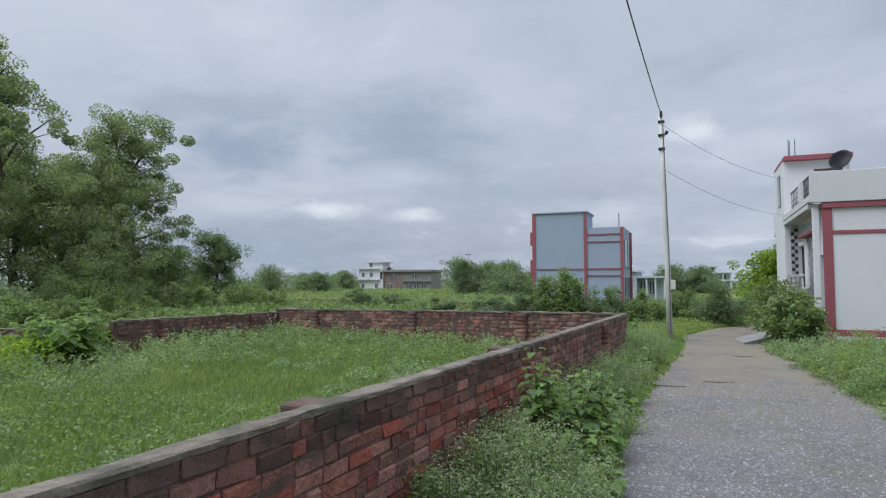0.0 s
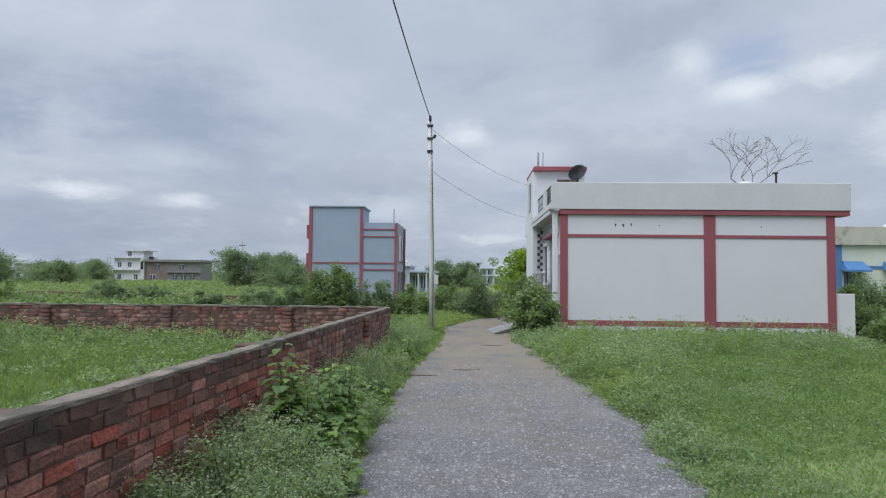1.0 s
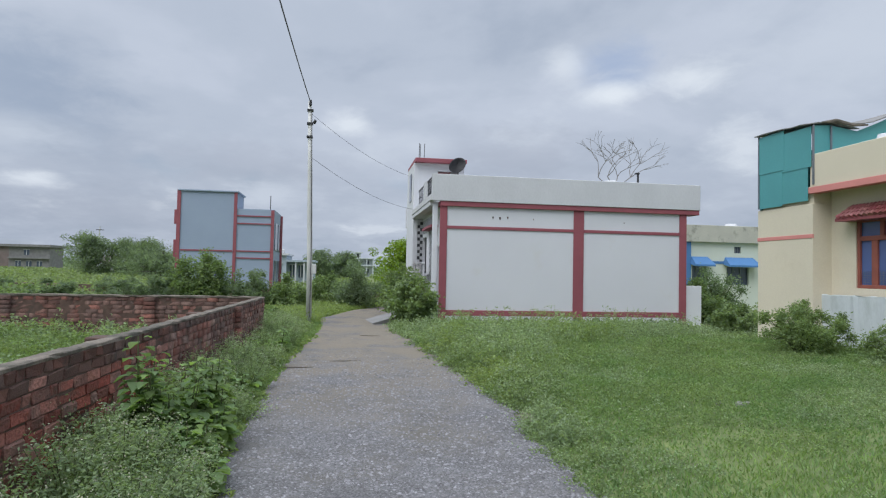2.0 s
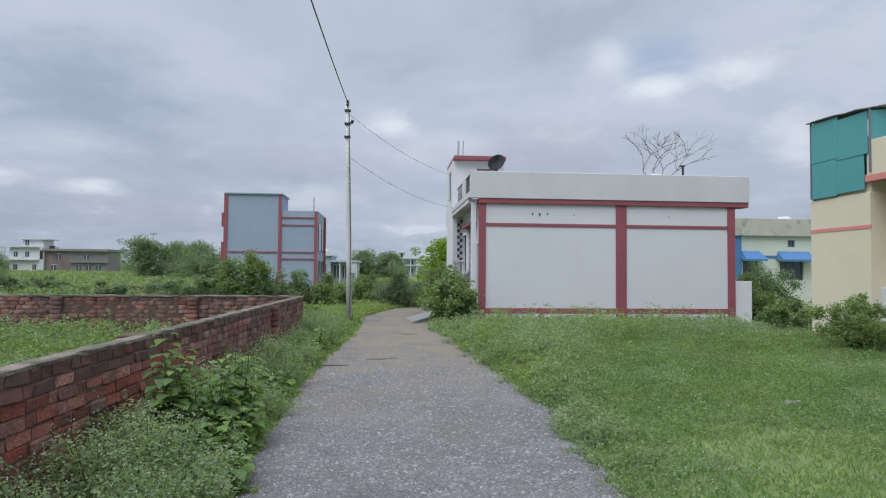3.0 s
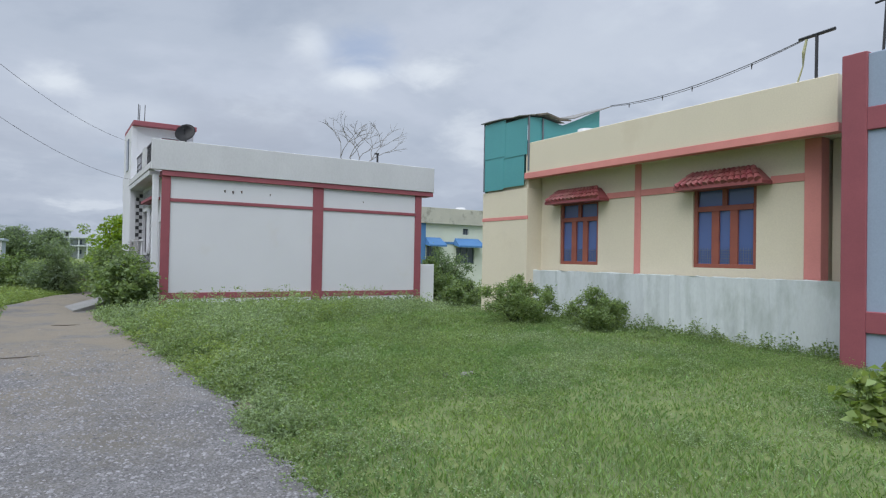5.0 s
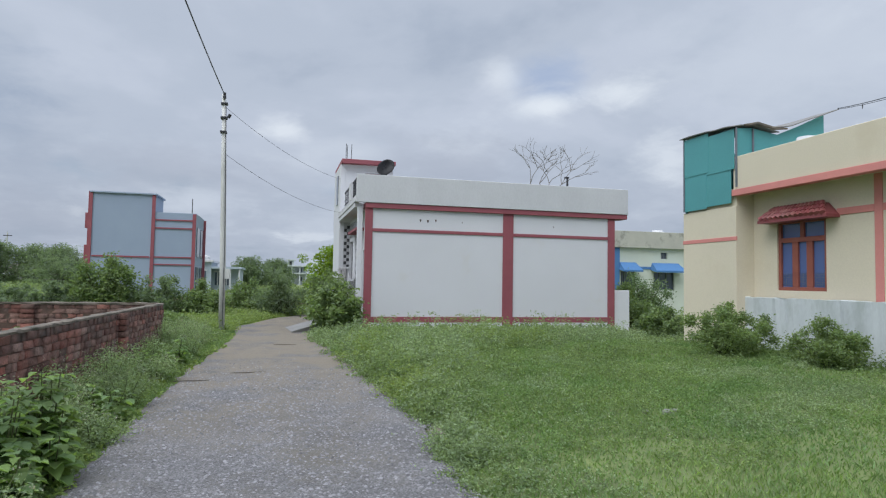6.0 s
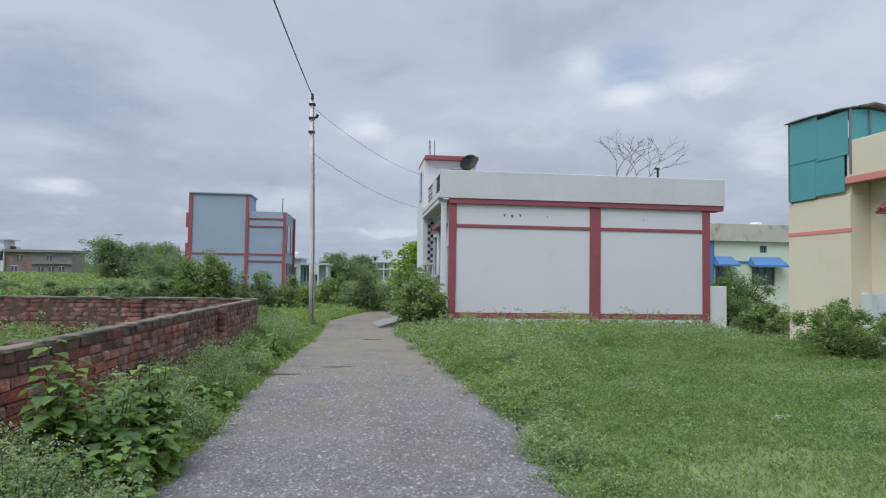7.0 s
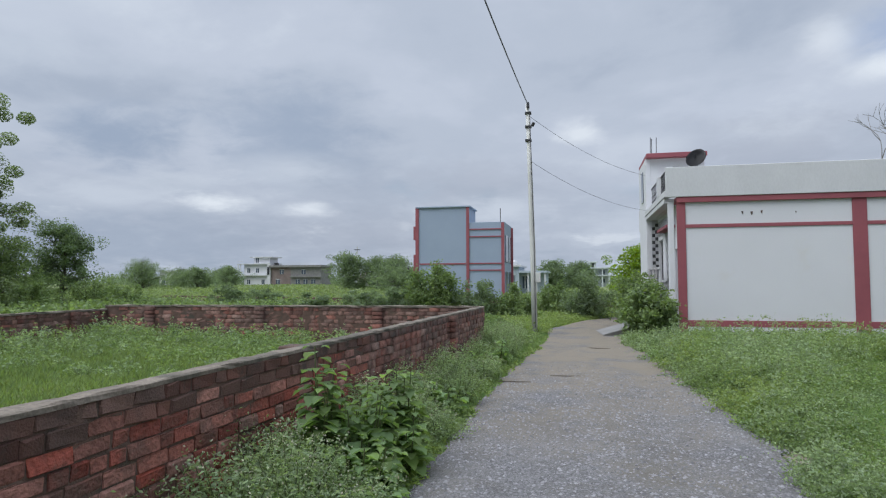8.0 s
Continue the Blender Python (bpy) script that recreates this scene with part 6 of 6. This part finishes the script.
# feathery weeds with white flower heads, in clumps
r9 = np.random.default_rng(99)
for k, (cx, cy, ch) in enumerate(((-1.75, 4.35, 0.62), (-1.45, 4.45, 0.50), (-1.70, 4.8, 0.60), (-1.30, 4.85, 0.40), (-1.95, 3.9, 0.5), (-1.80, 6.9, 0.6), (-1.55, 7.3, 0.5), (-1.75, 7.9, 0.6), (-1.5, 3.95, 0.4), (-1.9, 5.1, 0.6), (-1.65, 9.3, 0.65), (-1.75, 10.1, 0.65), (-1.6, 11.8, 0.6), (-1.6, 13.4, 0.7), (-1.5, 14.6, 0.6), (-1.35, 4.15, 0.5), (-1.55, 4.6, 0.62), (-1.2, 4.55, 0.36), (-1.25, 7.2, 0.35), (-1.4, 9.0, 0.5), (-1.35, 10.8, 0.45), (-1.3, 13.6, 0.5), (-1.85, 8.6, 0.6), (-1.35, 15.6, 0.5), (-1.6, 16.4, 0.6), (-1.9, 15.3, 0.6))):
    z = float(ground_z(cx, cy))
    t = thing("flowering_weed", (cx, cy, z), "feathery green weed with tiny white flower heads", "plant", "weeds along the wall")
    bm = bmesh.new()
    tips = []
    for s in range(14):
        a, q = r9.uniform(0, 6.28), 0.36 * r9.random() ** 0.6
        tip = Vector((cx + math.cos(a) * q, cy + math.sin(a) * q, z + ch * r9.uniform(0.7, 1.05)))
        tube([(cx + math.cos(a) * q * 0.3, cy + math.sin(a) * q * 0.3, z - 0.04), Vector((cx, cy, z)).lerp(tip, 0.55), tip], (0.005, 0.004, 0.002), 4, bm)
        tips.append(tip)
    part("stalk", bm, STEM, t)["kind"] = "stuff"
    T = np.array([list(v) for v in tips])
    F = np.repeat(T, 9, 0) + r9.normal(size=(len(T) * 9, 3)) * np.array([0.045, 0.045, 0.03])
    fast_mesh("blossom", leaf_quads(F, 0.013, 0.011, 0.4, r9), 4, FLOWER, t)["kind"] = "stuff"
    L = np.repeat(T, 210, 0)
    foot = np.array([cx, cy, z])
    f = r9.random(len(L))[:, None]
    L = foot + (L - foot) * (0.15 + 0.8 * f) + r9.normal(size=L.shape) * np.array([0.06, 0.06, 0.045])
    fast_mesh("foliage", leaf_quads(L, 0.034, 0.013, 0.3, r9, 0.1), 4, LEAF_FEATHER, t)["kind"] = "stuff"
# grass inside the walled plot
x, y = scatter(-11.2, -2.3, 1.5, 14.0, 105000, 1.15, 11)
d = patchy(x, y, 0.4, 29)
k = x < wall_x(y) - 0.15
x, y, d = x[k], y[k], d[k]
strew("plot_grass", x, y, 0.07 + 0.11 * d + 0.04 * (x < -7), 0.011 + 0.0016 * y, GRASS_TALL, "ankle-high bright green grass inside the walled plot", 0.6)
x, y = scatter(-11.2, -2.3, 2.0, 14.0, 60000, 1.1, 12)
d = patchy(x, y, 0.55, 37)
near_wall = np.clip((y - 12.3) / 1.7, 0, 1) + np.clip((-8.0 - x) / 3, 0, 1)
k = (x < wall_x(y) - 0.15) & (RNG.random(len(x)) < (d > 0.52) * 0.8 + 0.5 * near_wall)
x, y, d, near_wall = x[k], y[k], d[k], near_wall[k]
strew_leaves("plot_weeds", x, y, ground_z(x, y) + RNG.random(len(x)) * (0.12 + 0.25 * d + 0.35 * near_wall * patchy(x, y, 0.9, 53)), 0.032 + 0.0026 * y, 0.016 + 0.0013 * y, LEAF_WEED, "leafy weeds inside the walled plot")
x, y = scatter(-11.0, -2.4, 3.0, 13.9, 2200, 1.0, 51)
cl = patchy(x, y, 0.45, 57)
nw = np.clip((y - 12.4) / 1.4, 0, 1) + np.clip((-7.5 - x) / 3, 0, 1)
k = (x < wall_x(y) - 0.2) & (RNG.random(len(x)) < (cl > 0.5) * 0.7 + 0.6 * nw)
x, y, nw = x[k], y[k], nw[k]
heap("plot_clumps", clumps(x, y, 0.16, RNG.uniform(0.12, 0.30, len(x)) + 0.35 * nw * RNG.random(len(x)), 60, 0.035 + 0.003 * y, 0.45, 52), LEAF_FEATHER, "feathery pale weeds inside the walled plot")
# overgrown ground west of the plot
x, y = scatter(-30, -11.4, 6.0, 30, 45000, 1.0, 13)
d = patchy(x, y, 0.3, 61)
strew_leaves("rank_weeds", x, y, ground_z(x, y) + RNG.random(len(x)) * (0.2 + 1.0 * d), 0.15, 0.085, LEAF_BUSH, "rank green undergrowth west of the plot")
x, y = scatter(-18, -7.2, 3.5, 9.0, 26000, 1.0, 14)
d = patchy(x, y, 0.5, 63)
k = (x < -8.6 - 0.45 * (y - 4)) | (x < -11.4)
x, y, d = x[k], y[k], d[k]
strew_leaves("yellow_weeds", x, y, ground_z(x, y) + RNG.random(len(x)) * (0.2 + 0.75 * d), 0.085, 0.05, LEAF_LIME, "waist-high yellow-green weeds")
# field beyond the walls
x = RNG.uniform(-1.0, 1.0, 130000)
y = 14.6 + 134 * RNG.random(130000) ** 2.0
x = -8 + x * (30 + 0.55 * y)
k = off_road(x, y, 0.1) & ~((x > -1.0) & (y < 20)) & ~((x > 2.2) & (x < 12.2) & (y < 32)) & ~((x > 9.7) & (y < 15)) & ~((x > -12.2) & (x < -5) & (y > 45.8) & (y < 54))
x, y = x[k], y[k]
d = patchy(x, y, 0.12, 71)
strew_leaves("field_growth", x, y, ground_z(x, y) + RNG.random(len(x)) * (0.12 + 0.35 * d + 0.004 * y), 0.07 + 0.0048 * (y - 15), 0.036 + 0.0026 * (y - 15), FIELD, "tall green growth over the open field", 0.5, "field")

# grass round the bend of the lane
x, y = scatter(-3.5, 7.0, 19.2, 33.5, 26000, 1.1, 95)
k = off_road(x, y, 0.02) & ~((x > 2.3) & (y < 32.0)) & ~((x > 0.1) & (x < 2.5) & (y > 18.9) & (y < 22.7))
heap("bend_grass", tufted(x[k], y[k], 0.16, 0.10 + 0.30 * patchy(x[k], y[k], 0.6, 96), 2, 6, 0.075, 0.4, 97), LEAF_EDGE, "rough green grass round the bend of the lane")
# sparser growth behind the camera
x = RNG.uniform(-12, 12, 26000)
y = RNG.uniform(-7, 2.2, 26000)
k = off_road(x, y, -0.05) & (np.abs(x - wall_x(y) + 0.06) > 0.1) & ((x < 9.6) | (y > 5))
strew("rear_grass", x[k], y[k], 0.06, 0.03, GRASS, "short green grass on both sides of the lane", 0.9)
# dried mud ridges and twigs on the lane
for k, (tx, ty, ln, ang) in enumerate(((-0.1, 11.3, 0.55, 0.15), (-0.85, 10.6, 0.5, 0.1), (0.5, 15.5, 0.5, -0.1))):
    r = random.Random(k)
    pts = [(tx + ln * (q / 5 - 0.5) * math.cos(ang), ty + ln * (q / 5 - 0.5) * math.sin(ang) + r.uniform(-0.02, 0.02), float(road_z(np.array(tx), np.array(ty))) + 0.012) for q in range(6)]
    twig = thing("twig", pts[0], "dark dry twig lying on the gravel lane", "twig")
    part("stick", tube(pts, (0.004, 0.008, 0.009, 0.008, 0.006, 0.003), 5), BARK, twig)

# ---- stones ----
def stone(x, y, w, seed):
    r = random.Random(seed)
    bm = bmesh.new()
    bmesh.ops.create_icosphere(bm, subdivisions=2, radius=1.0)
    for v in bm.verts:
        v.co = Vector((v.co.x * w, v.co.y * w * 0.7, v.co.z * w * 0.45)) * r.uniform(0.85, 1.12)
    z = float(ground_z(x, y)) + w * 0.18
    bm.transform(Matrix.Translation((x, y, z)) @ Matrix.Rotation(r.uniform(0, 3), 4, "Z"))
    ob = part("stone", bm, WHITESTONE)
    tagged(ob, "pale rounded stone lying on the ground", "stone")


for k, (x, y, w) in enumerate(((0.33, 5.76, 0.05), (4.58, 7.09, 0.09), (4.38, 7.2, 0.06), (4.75, 7.2, 0.05), (3.0, 10.2, 0.10), (2.5, 9.6, 0.08), (1.75, 18.6, 0.10), (2.0, 18.9, 0.08))):
    stone(x, y, w, k)
# low dark boundary wall beyond the bend
far_wall = tagged(new("wall_far"), "low mossy brick wall beyond the bend of the lane", "wall", kind="structure")
BASE[far_wall.name] = Vector((0, 0, 0))
part("wall_body", strip_box((-34.0, 47.4), math.atan2(-15.6, 44.0), 47.5, 0.12, -0.2, 0.42, 77, 0.03, 0.4), MORTAR, far_wall)

# ---- bricks of the wall beside the lane ----
shapes = {}
for key, length in BLEN.items():
    for v in range(3):
        shapes[key, v, False] = brick_mesh(length, BRICK, v)
        shapes[key, v, True] = brick_mesh(length, BRICK_DARK, v + 5)
    shapes[key, 0, "pale"] = brick_mesh(length, BRICK_PALE, 9)
along = (WALL_B - WALL_A).normalized()
across = Vector((-along.y, along.x, 0))
rb = random.Random(5)
rest = []
count = 0
for u, c, b, head in brick_rows(WALL_LEN, 11, 17):
    if 2.7 < u < 8.6 and count < 310 and c >= 2:
        dark = c == 10 or (c == 9 and rb.random() < 0.5)
        pale = not dark and rb.random() < (0.16 if head else 0.06)
        kind_of = "header" if head else "stretcher"
        ob = new("brick", shapes[kind_of, 0, "pale"] if pale else shapes[kind_of, rb.randrange(3), dark])
        ob.parent = brick_wall
        m = Matrix.Translation(along * u + across * rb.uniform(-0.006, 0.006) + Vector((0, 0, c * COURSE + Z0 + rb.uniform(-0.003, 0.003))))
        ob.matrix_basis = m @ pose(0, 0, 0, rb.uniform(-1.2, 1.2), rb.uniform(-0.9, 0.9), math.degrees(WALL_ANG) + rb.uniform(-1, 1))
        count += 1
    else:
        rest.append((u, c, b, head))
joined_bricks("brickwork", [q for q in rest if q[1] < 10], WALL_A.xy, WALL_ANG, BRICK_FAR, brick_wall, Z0)
joined_bricks("top_course", [q for q in rest if q[1] == 10], WALL_A.xy, WALL_ANG, BRICK_DARK, brick_wall, Z0)
